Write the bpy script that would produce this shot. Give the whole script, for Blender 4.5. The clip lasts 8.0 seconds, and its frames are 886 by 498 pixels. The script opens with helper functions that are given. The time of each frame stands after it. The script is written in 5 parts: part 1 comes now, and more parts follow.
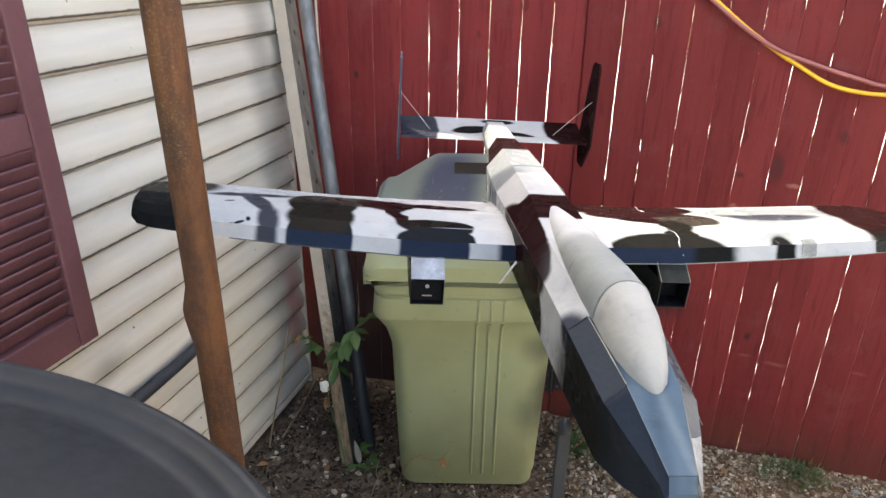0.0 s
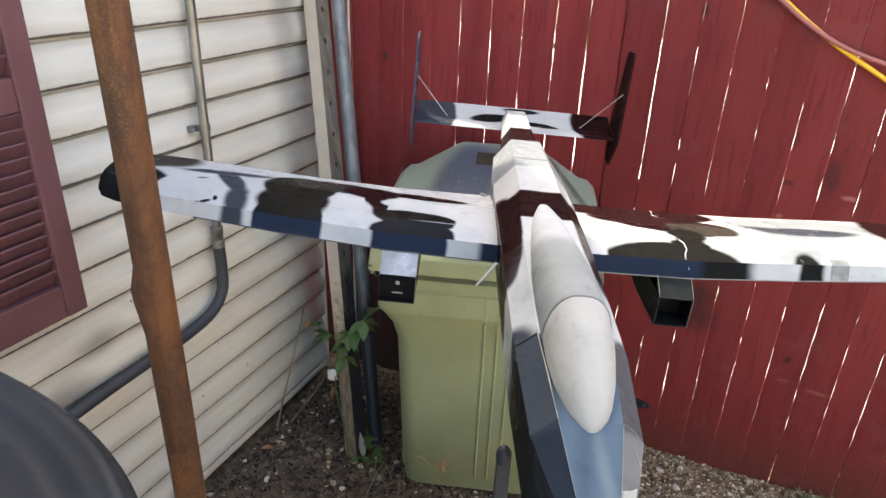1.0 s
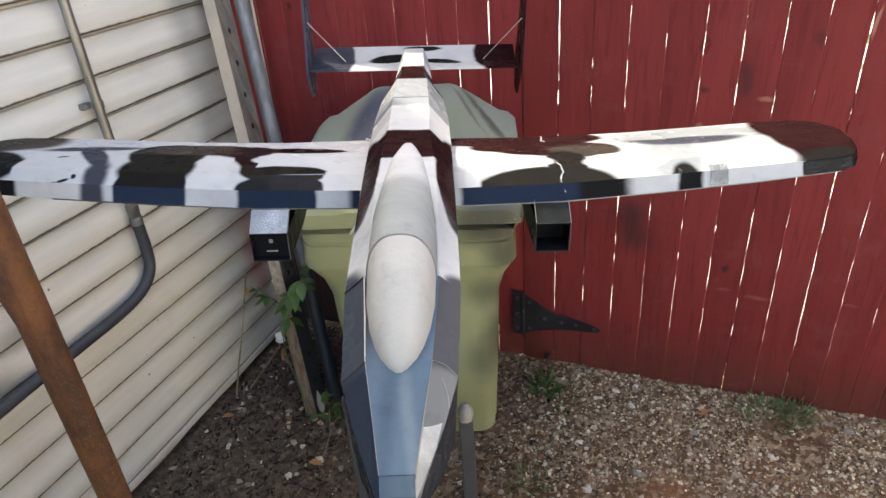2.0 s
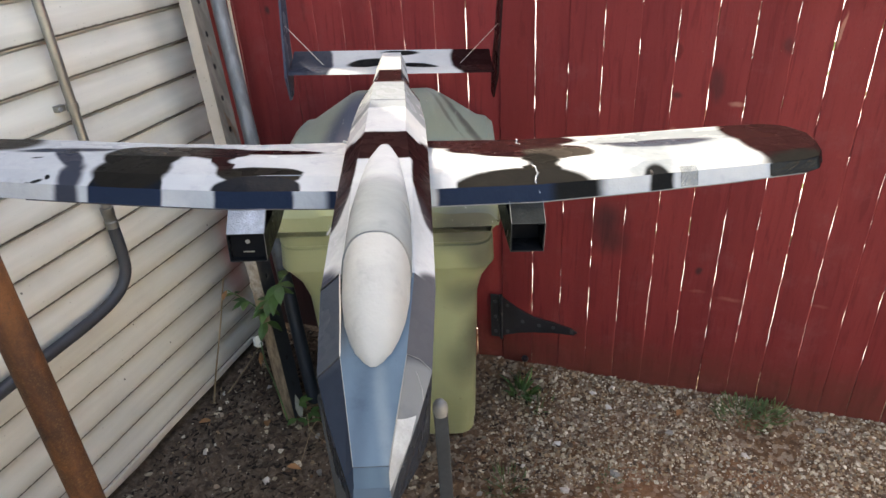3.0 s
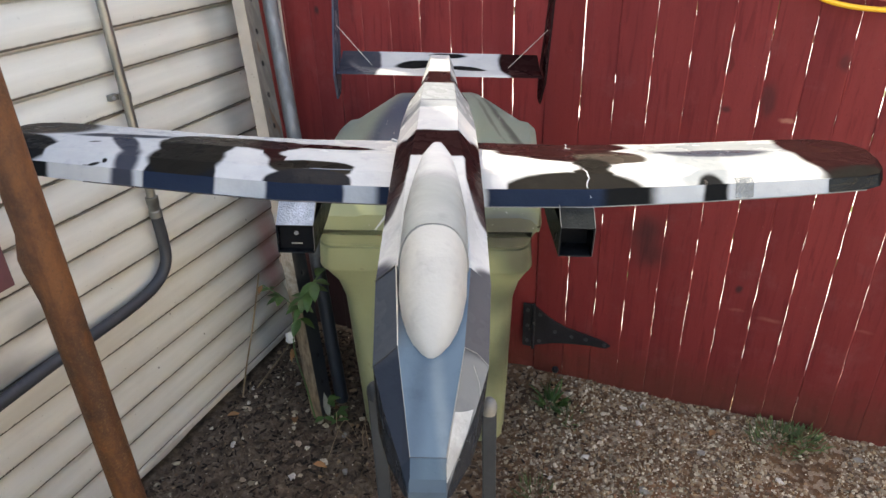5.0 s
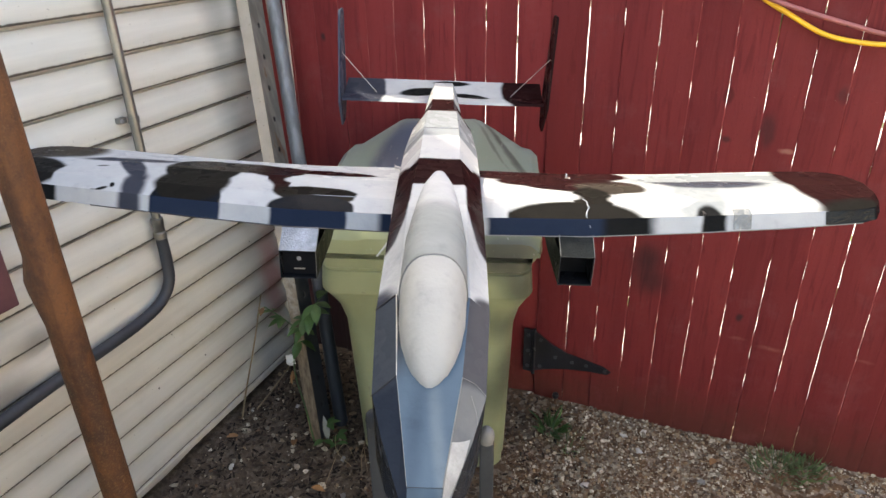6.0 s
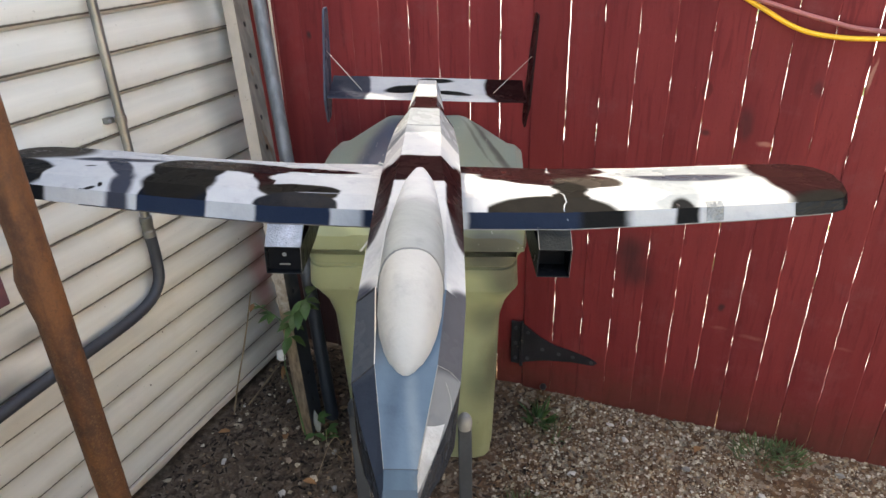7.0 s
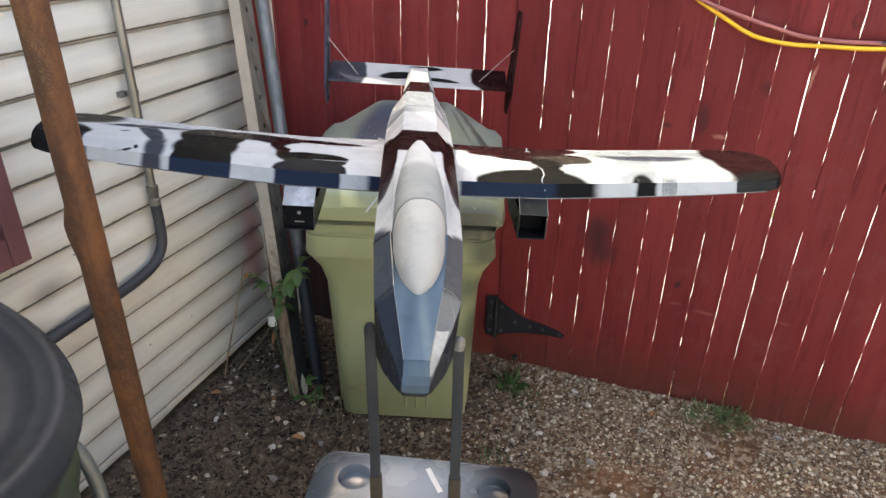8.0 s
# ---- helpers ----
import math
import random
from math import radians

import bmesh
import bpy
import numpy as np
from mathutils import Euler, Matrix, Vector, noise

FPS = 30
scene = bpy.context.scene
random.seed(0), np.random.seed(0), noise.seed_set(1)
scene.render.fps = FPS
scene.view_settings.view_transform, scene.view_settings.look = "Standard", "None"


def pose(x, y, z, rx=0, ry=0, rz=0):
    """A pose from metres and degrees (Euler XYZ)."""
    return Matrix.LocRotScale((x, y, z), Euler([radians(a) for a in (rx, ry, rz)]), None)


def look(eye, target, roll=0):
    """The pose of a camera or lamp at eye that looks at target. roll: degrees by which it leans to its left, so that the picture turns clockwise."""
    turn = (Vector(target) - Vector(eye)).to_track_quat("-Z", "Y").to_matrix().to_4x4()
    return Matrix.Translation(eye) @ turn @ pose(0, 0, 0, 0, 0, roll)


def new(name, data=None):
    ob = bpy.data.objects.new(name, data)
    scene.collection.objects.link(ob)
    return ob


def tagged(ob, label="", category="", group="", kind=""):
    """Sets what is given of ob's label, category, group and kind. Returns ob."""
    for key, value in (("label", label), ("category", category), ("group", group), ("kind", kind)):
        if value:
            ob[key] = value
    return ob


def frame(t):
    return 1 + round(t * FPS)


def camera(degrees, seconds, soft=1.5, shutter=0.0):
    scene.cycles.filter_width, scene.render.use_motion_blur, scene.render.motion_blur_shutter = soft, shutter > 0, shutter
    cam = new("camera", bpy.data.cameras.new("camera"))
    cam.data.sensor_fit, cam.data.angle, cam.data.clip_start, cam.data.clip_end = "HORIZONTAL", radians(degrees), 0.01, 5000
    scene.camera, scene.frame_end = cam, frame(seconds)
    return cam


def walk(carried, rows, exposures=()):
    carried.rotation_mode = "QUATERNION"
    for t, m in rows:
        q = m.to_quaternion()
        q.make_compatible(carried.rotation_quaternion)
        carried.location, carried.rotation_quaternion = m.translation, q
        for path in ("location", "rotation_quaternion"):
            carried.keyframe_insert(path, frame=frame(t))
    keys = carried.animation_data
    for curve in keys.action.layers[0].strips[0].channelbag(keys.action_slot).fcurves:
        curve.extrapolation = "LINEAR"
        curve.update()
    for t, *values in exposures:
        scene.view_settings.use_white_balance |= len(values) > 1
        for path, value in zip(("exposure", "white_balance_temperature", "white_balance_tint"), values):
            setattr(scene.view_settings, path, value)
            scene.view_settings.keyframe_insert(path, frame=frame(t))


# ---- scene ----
cam = camera(67.5, 8.0)
PATH = [
    (0, (0.096, -0.078, 1.638), (-0.43, 1.672, 0.826), 0.9),
    (0.5, (0.038, -0.038, 1.624), (-0.536, 1.681, 0.778), 4.7),
    (1, (0.21, 0.064, 1.61), (-0.495, 1.734, 0.766), 2.2),
    (1.5, (0.346, 0.14, 1.609), (-0.385, 1.737, 0.651), -4.8),
    (1.7, (0.367, 0.156, 1.596), (-0.34, 1.745, 0.609), -5.0),
    (2.8, (0.397, 0.156, 1.589), (-0.178, 1.815, 0.632), -3.7),
    (3, (0.396, 0.144, 1.588), (-0.214, 1.782, 0.617), -3.6),
    (3.5, (0.372, 0.125, 1.557), (-0.265, 1.757, 0.592), -0.5),
    (4, (0.36, 0.13, 1.57), (-0.276, 1.758, 0.597), -2.2),
    (4.5, (0.361, 0.127, 1.572), (-0.296, 1.756, 0.616), -2.4),
    (5.8, (0.364, 0.13, 1.581), (-0.35, 1.765, 0.677), -1.1),
    (6, (0.367, 0.123, 1.587), (-0.333, 1.774, 0.702), -1.3),
    (6.5, (0.382, 0.133, 1.585), (-0.205, 1.829, 0.703), -0.9),
    (7, (0.395, 0.105, 1.598), (-0.283, 1.758, 0.7), -1.7),
    (7.5, (0.413, 0.006, 1.607), (-0.285, 1.661, 0.727), -1.8),
    (8, (0.421, -0.085, 1.624), (-0.17, 1.593, 0.709), 1.1),
]
walk(cam, [(t, look(eye, target, roll)) for t, eye, target, roll in PATH], exposures=[(0.0, 2.78, 7950, 9), (1.0, 2.75, 7950, 9), (2.0, 2.65, 7950, 9), (8.0, 2.65, 7950, 9)])

# ---------- light ----------
SUN_AZ = (-0.80, 0.60)
SUN_EL = 52.0
world = bpy.data.worlds.new("sky")
scene.world = world
world.use_nodes = True
wn = world.node_tree.nodes
sky = wn.new("ShaderNodeTexSky")
sky.sky_type = "NISHITA"
sky.sun_disc = False
sky.sun_elevation = radians(SUN_EL)
sky.sun_rotation = math.atan2(SUN_AZ[0], SUN_AZ[1])
sky.air_density, sky.dust_density, sky.ozone_density = 1.0, 4.0, 1.0
wn["Background"].inputs["Strength"].default_value = 0.145
world.node_tree.links.new(sky.outputs["Color"], wn["Background"].inputs["Color"])
sun = new("sun", bpy.data.lights.new("sun", "SUN"))
sun.data.energy = 1.6
sun.data.angle = radians(0.9)
sun.data.color = (1.0, 0.95, 0.87)
ce = math.cos(radians(SUN_EL))
sun.matrix_world = look((SUN_AZ[0] * ce * 20, SUN_AZ[1] * ce * 20, math.sin(radians(SUN_EL)) * 20), (0, 0, 0))


# ---------- materials ----------
class Nodes:
    """A small wrapper to write node materials briefly."""

    def __init__(self, name):
        self.mat = bpy.data.materials.new(name)
        self.mat.use_nodes = True
        self.tree = self.mat.node_tree
        self.n = self.tree.nodes
        self.b = self.n["Principled BSDF"]

    def link(self, a, b):
        self.tree.links.new(a, b)

    def node(self, kind, **values):
        nd = self.n.new(kind)
        for k, v in values.items():
            nd.inputs[k].default_value = v
        return nd

    def coords(self, scale=(1, 1, 1)):
        tc = self.n.new("ShaderNodeTexCoord")
        mp = self.node("ShaderNodeMapping", Scale=scale)
        self.link(tc.outputs["Object"], mp.inputs["Vector"])
        return mp.outputs["Vector"]

    def place(self):
        return self.n.new("ShaderNodeNewGeometry").outputs["Position"]

    def noise(self, vec, scale, detail=4.0, rough=0.55, dist=0.0):
        nz = self.node("ShaderNodeTexNoise", Scale=scale, Detail=detail, Roughness=rough, Distortion=dist)
        self.link(vec, nz.inputs["Vector"])
        return nz.outputs["Fac"]

    def ramp(self, fac, lo, hi, a=0.0, b=1.0, smooth=True):
        mr = self.n.new("ShaderNodeMapRange")
        mr.interpolation_type = "SMOOTHSTEP" if smooth else "LINEAR"
        self.link(fac, mr.inputs["Value"])
        for k, v in (("From Min", lo), ("From Max", hi), ("To Min", a), ("To Max", b)):
            mr.inputs[k].default_value = v
        return mr.outputs["Result"]

    def mix(self, fac, a, b, blend="MIX"):
        mx = self.n.new("ShaderNodeMix")
        mx.data_type, mx.blend_type = "RGBA", blend
        if isinstance(fac, (int, float)):
            mx.inputs[0].default_value = fac
        else:
            self.link(fac, mx.inputs[0])
        for sock, v in ((mx.inputs[6], a), (mx.inputs[7], b)):
            if isinstance(v, tuple):
                sock.default_value = v
            else:
                self.link(v, sock)
        return mx.outputs[2]

    def math(self, op, a, b=None):
        m = self.n.new("ShaderNodeMath")
        m.operation = op
        for i, v in enumerate((a, b)):
            if v is None:
                continue
            if isinstance(v, (int, float)):
                m.inputs[i].default_value = v
            else:
                self.link(v, m.inputs[i])
        return m.outputs[0]

    def bump(self, fac, strength, dist):
        bp = self.node("ShaderNodeBump", Strength=strength, Distance=dist)
        self.link(fac, bp.inputs["Height"])
        prev = self.b.inputs["Normal"]
        if prev.is_linked:
            self.link(prev.links[0].from_socket, bp.inputs["Normal"])
        self.link(bp.outputs["Normal"], prev)

    def finish(self, color, rough=0.6, metal=0.0, spec=None):
        if isinstance(color, tuple):
            self.b.inputs["Base Color"].default_value = color
        else:
            self.link(color, self.b.inputs["Base Color"])
        if isinstance(rough, (int, float)):
            self.b.inputs["Roughness"].default_value = rough
        else:
            self.link(rough, self.b.inputs["Roughness"])
        self.b.inputs["Metallic"].default_value = metal
        if spec is not None:
            self.b.inputs["Specular IOR Level"].default_value = spec
        return self.mat


def random_value(g):
    return g.n.new("ShaderNodeObjectInfo").outputs["Random"]


def plain(name, color, rough=0.6, metal=0.0, vary=0.25, scale=30.0, bump=0.15, spots=None, spec=None):
    """Paint, plastic or metal with grain at two scales and optional worn spots."""
    g = Nodes(name)
    v = g.coords()
    fine = g.noise(v, scale * 6)
    broad = g.noise(v, scale * 0.35, 3)
    dark = tuple(c * (1 - vary) for c in color[:3]) + (1,)
    lite = tuple(min(1, c * (1 + vary)) for c in color[:3]) + (1,)
    col = g.mix(g.ramp(broad, 0.3, 0.7), dark, lite)
    col = g.mix(g.ramp(fine, 0.35, 0.75, 0, 0.35), col, dark)
    if spots:
        col = g.mix(g.ramp(g.noise(v, scale * 0.9, 6, 0.7), spots[1], spots[1] + 0.05), col, spots[0])
    g.bump(fine, bump, 0.002)
    return g.finish(col, g.ramp(fine, 0.2, 0.8, rough - 0.08, rough + 0.08), metal, spec)


def soft_patches(g, col, blobs, vec=None, wobble=0.024):
    """Mix soft patches of paint, scuffs and sheen into a colour: rows of (colour, centre, radii, turn, softness,
    strength).
    """
    if vec is None:
        vec = g.coords()
    warp = g.node("ShaderNodeTexNoise", Scale=18.0, Detail=3.0)
    g.link(vec, warp.inputs["Vector"])
    off = g.n.new("ShaderNodeVectorMath")
    off.operation = "MULTIPLY_ADD"
    g.link(warp.outputs["Color"], off.inputs[0])
    off.inputs[1].default_value = (wobble,) * 3
    g.link(vec, off.inputs[2])
    cen = g.n.new("ShaderNodeVectorMath")
    cen.operation = "SUBTRACT"
    g.link(off.outputs[0], cen.inputs[0])
    cen.inputs[1].default_value = (wobble / 2,) * 3
    for color, c, r, turn, soft, strength in blobs:
        mp = g.n.new("ShaderNodeMapping")
        mp.vector_type = "TEXTURE"
        g.link(cen.outputs[0], mp.inputs["Vector"])
        mp.inputs["Location"].default_value = c
        mp.inputs["Rotation"].default_value = (0, 0, radians(turn))
        mp.inputs["Scale"].default_value = r
        ln = g.n.new("ShaderNodeVectorMath")
        ln.operation = "LENGTH"
        g.link(mp.outputs[0], ln.inputs[0])
        col = g.mix(g.ramp(ln.outputs["Value"], 1 + soft, 1 - soft, 0, strength), col, color)
    return col


WHITE = (0.375, 0.395, 0.41, 1)
LGRAY = (0.140, 0.163, 0.182, 1)
BROWN = (0.0150, 0.0058, 0.0062, 1)
DARK = (0.0095, 0.010, 0.0105, 1)
OLIVE = (0.0105, 0.0100, 0.0090, 1)
SLATE = (0.036, 0.040, 0.054, 1)
UMBER = (0.033, 0.028, 0.024, 1)
INK = (0.0065, 0.009, 0.0135, 1)
NAVY = (0.015, 0.0235, 0.044, 1)
SIDEGRAY = (0.062, 0.064, 0.072, 1)
NOSE = (0.070, 0.108, 0.148, 1)


def camo(name, base, blobs, rough=0.26):
    """Brushed and sprayed model paint with camouflage patches over folded card and tape."""
    g = Nodes(name)
    v = g.coords()
    col = soft_patches(g, base, blobs, v, 0.012)
    fine = g.noise(v, 160, 5)
    broad = g.noise(v, 14, 3)
    col = g.mix(g.ramp(broad, 0.3, 0.75, 0.0, 1.0), col, (0.86, 0.87, 0.88, 1), "MULTIPLY")
    col = g.mix(g.ramp(g.noise(v, 70, 5, 0.7), 0.72, 0.75, 0, 0.55), col, (0.34, 0.34, 0.34, 1))
    smudge = g.noise(v, 25, 5, 0.65)
    col = g.mix(g.ramp(smudge, 0.52, 0.80, 0, 1.0), col, (0.78, 0.79, 0.81, 1), "MULTIPLY")
    g.bump(g.noise(v, 32, 4, 0.6), 0.30, 0.006)
    g.bump(fine, 0.12, 0.001)
    return g.finish(col, g.ramp(broad, 0.3, 0.7, rough - 0.08, rough + 0.08), spec=0.008)


def make_siding():
    g = Nodes("cream_vinyl")
    v = g.place()
    loc = g.coords()
    stretch = g.node("ShaderNodeMapping", Scale=(3, 0.7, 12))
    g.link(v, stretch.inputs["Vector"])
    col = g.mix(g.ramp(g.noise(stretch.outputs[0], 4, 4), 0.3, 0.7), (0.595, 0.580, 0.518, 1), (0.655, 0.64, 0.572, 1))
    col = g.mix(g.ramp(g.noise(v, 6, 6, 0.65), 0.52, 0.78, 0, 0.22), col, (0.42, 0.38, 0.31, 1))
    col = g.mix(g.ramp(g.noise(v, 110, 3), 0.70, 0.75, 0, 0.5), col, (0.2, 0.18, 0.15, 1))
    # grime and the lap's shadow line, painted along each board's lower lip
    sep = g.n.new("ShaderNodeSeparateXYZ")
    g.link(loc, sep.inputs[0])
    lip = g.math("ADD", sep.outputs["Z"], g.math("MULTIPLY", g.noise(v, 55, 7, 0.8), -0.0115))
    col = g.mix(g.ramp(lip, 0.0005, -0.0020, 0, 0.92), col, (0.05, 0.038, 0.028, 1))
    dots = g.node("ShaderNodeTexVoronoi", Scale=11.0)
    g.link(v, dots.inputs["Vector"])
    col = g.mix(g.ramp(dots.outputs["Distance"], 0.045, 0.025, 0, 0.8), col, (0.04, 0.035, 0.03, 1))
    red = (0.50, 0.13, 0.10, 1)
    # black spray spots by the conduit; softer dark bands towards the corner
    black = (0.05, 0.05, 0.058, 1)
    col = soft_patches(g, col, [(red, (-1.09, 1.90, 0.40), (0.2, 0.05, 0.18), 0, 0.7, 0.6),
                             (black, (-1.09, 1.83, 1.45), (0.2, 0.055, 0.60), 0, 0.9, 0.45),
                             (black, (-1.09, 1.84, 0.42), (0.2, 0.08, 0.20), 0, 0.9, 0.22),
                             (black, (-1.09, 1.62, 0.25), (0.2, 0.10, 0.10), 0, 0.9, 0.10),
                             (black, (-1.09, 1.00, 0.69), (0.2, 0.055, 0.035), 0, 0.9, 0.45),
                             (black, (-1.09, 0.87, 0.60), (0.2, 0.08, 0.035), 0, 0.9, 0.6)], v)
    g.bump(g.noise(g.coords((8, 0.8, 8)), 40, 4), 0.12, 0.002)
    return g.finish(col, 0.5)


def make_fence_red(name="red_barn_paint", tone=1.0):
    g = Nodes(name)
    r = random_value(g)
    vec = g.coords((1, 1, 0.09))
    shift = g.n.new("ShaderNodeVectorMath")
    shift.operation = "MULTIPLY_ADD"
    comb = g.n.new("ShaderNodeCombineXYZ")
    for i in range(3):
        g.link(r, comb.inputs[i])
    g.link(comb.outputs[0], shift.inputs[0])
    shift.inputs[1].default_value = (7, 5, 9)
    g.link(vec, shift.inputs[2])
    grain = g.noise(shift.outputs[0], 60, 6, 0.6, 0.6)
    broad = g.noise(shift.outputs[0], 7, 4)
    col = g.mix(r, (0.172, 0.026, 0.0280, 1), (0.208, 0.0325, 0.0345, 1))
    col = g.mix(g.ramp(broad, 0.35, 0.65, 0, 0.75), col, (0.130, 0.0175, 0.0205, 1))
    col = g.mix(g.ramp(grain, 0.52, 0.68, 0, 0.5), col, (0.095, 0.014, 0.017, 1))
    flat = g.coords()
    col = g.mix(g.ramp(g.noise(flat, 130, 3), 0.73, 0.76, 0, 0.6), col, (0.36, 0.22, 0.18, 1))
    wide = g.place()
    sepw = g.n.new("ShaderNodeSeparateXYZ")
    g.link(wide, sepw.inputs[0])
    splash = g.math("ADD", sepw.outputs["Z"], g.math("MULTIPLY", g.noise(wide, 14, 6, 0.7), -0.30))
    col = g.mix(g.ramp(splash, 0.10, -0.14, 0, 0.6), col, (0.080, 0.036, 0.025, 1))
    mott = g.noise(wide, 9, 6, 0.7)
    col = g.mix(g.ramp(mott, 0.50, 0.72, 0, 0.45), col, (0.175, 0.052, 0.055, 1))
    streak = g.noise(g.coords((1, 1, 0.03)), 34, 5, 0.6)
    col = g.mix(g.ramp(streak, 0.60, 0.70, 0, 0.35), col, (0.225, 0.050, 0.046, 1))
    black = (0.02, 0.018, 0.02, 1)
    scuff = (0.42, 0.24, 0.18, 1)
    col = soft_patches(g, col, [(black, (0.235, 2.07, 0.63), (0.045, 0.3, 0.05), 0, 0.9, 0.7), (black, (0.255, 2.07, 0.55), (0.05, 0.3, 0.04), 0, 0.9, 0.6),
                             (scuff, (0.63, 2.07, 0.385), (0.030, 0.3, 0.006), 8, 0.9, 0.22),
                             (scuff, (0.53, 2.07, 0.40), (0.02, 0.3, 0.004), 0, 0.9, 0.15),
                             (scuff, (0.88, 2.07, 0.40), (0.02, 0.3, 0.004), 0, 0.9, 0.15),
                             (scuff, (0.56, 2.07, 1.01), (0.016, 0.3, 0.006), 0, 0.6, 0.5),
                             (scuff, (0.77, 2.07, 1.21), (0.004, 0.3, 0.04), 0, 0.4, 0.6),
                             (black, (0.527, 2.07, 0.472), (0.011, 0.3, 0.012), 0, 0.6, 0.75),
                             (black, (0.405, 2.07, 1.03), (0.012, 0.3, 0.010), 0, 0.6, 0.6),
                             (black, (0.505, 2.07, 1.06), (0.016, 0.3, 0.045), 0, 0.6, 0.5),
                             (black, (-0.88, 2.07, 1.25), (0.008, 0.3, 0.012), 0, 0.6, 0.8),
                             (black, (0.10, 2.07, 1.46), (0.010, 0.3, 0.016), 0, 0.6, 0.5),
                             (black, (0.66, 2.07, 1.17), (0.012, 0.3, 0.02), 0, 0.6, 0.45),
                             (scuff, (0.94, 2.07, 1.27), (0.004, 0.3, 0.03), 0, 0.4, 0.7),
                             (scuff, (0.66, 2.07, 0.93), (0.03, 0.3, 0.005), 0, 0.6, 0.5),
                             (scuff, (0.40, 2.07, 0.93), (0.012, 0.3, 0.006), 0, 0.6, 0.4)], wide)
    # broad near-black patch over the lower boards in the corner
    col = soft_patches(g, col, [(black, (-0.82, 2.07, 0.10), (0.34, 0.3, 0.62), 0, 0.35, 0.88)], wide, 0.10)
    g.bump(grain, 0.35, 0.003)
    g.bump(broad, 0.2, 0.006)
    # knots with a dark ring
    flat2 = g.node("ShaderNodeMapping", Scale=(1, 0.001, 0.62))
    g.link(wide, flat2.inputs["Vector"])
    kv = g.node("ShaderNodeTexVoronoi", Scale=5.5)
    g.link(flat2.outputs[0], kv.inputs["Vector"])
    wob = g.math("ADD", kv.outputs["Distance"], g.math("MULTIPLY", g.noise(wide, 60, 4), 0.05))
    ring = g.math("MULTIPLY", g.ramp(wob, 0.125, 0.095), g.ramp(wob, 0.055, 0.085, 0.25, 1.0))
    col = g.mix(g.math("MULTIPLY", ring, 0.45), col, (0.040, 0.009, 0.010, 1))
    col = g.mix(g.ramp(wob, 0.052, 0.042, 0, 0.7), col, (0.028, 0.010, 0.010, 1))
    fleck = g.noise(g.coords((1, 1, 0.35)), 260, 4, 0.7)
    col = g.mix(g.ramp(fleck, 0.56, 0.72, 0, 0.5), col, (0.085, 0.011, 0.012, 1))
    col = g.mix(1.0, col, (tone, tone * 0.94, tone * 0.94, 1), "MULTIPLY")
    g.bump(fleck, 0.3, 0.001)
    return g.finish(col, g.ramp(grain, 0.3, 0.7, 0.55, 0.72), spec=0.16)


def make_rust():
    g = Nodes("rusted_steel")
    v = g.coords((1, 1, 0.5))
    a = g.noise(v, 16, 7, 0.7)
    b = g.noise(g.coords((1, 1, 1.2)), 240, 5, 0.75)
    c = g.noise(g.coords((1, 1, 0.25)), 5, 4, 0.6)
    col = g.mix(g.ramp(a, 0.36, 0.64), (0.052, 0.021, 0.011, 1), (0.150, 0.056, 0.017, 1))
    col = g.mix(g.ramp(c, 0.45, 0.62, 0, 0.7), col, (0.105, 0.056, 0.026, 1))
    col = g.mix(g.ramp(g.noise(v, 42, 6, 0.75), 0.54, 0.66, 0, 0.55), col, (0.050, 0.020, 0.012, 1))
    col = g.mix(g.ramp(b, 0.44, 0.34, 0, 0.5), col, (0.045, 0.021, 0.013, 1))
    patch = g.math("MULTIPLY", g.ramp(b, 0.53, 0.62), g.ramp(c, 0.42, 0.62, 0.06, 0.6))
    col = g.mix(patch, col, (0.36, 0.23, 0.10, 1))
    drip = g.noise(g.coords((1, 1, 0.06)), 60, 5, 0.65)
    col = g.mix(g.ramp(drip, 0.50, 0.66, 0, 0.55), col, (0.060, 0.020, 0.009, 1))
    g.bump(b, 0.6, 0.002)
    g.bump(a, 0.3, 0.004)
    return g.finish(col, 0.72, 0.1)


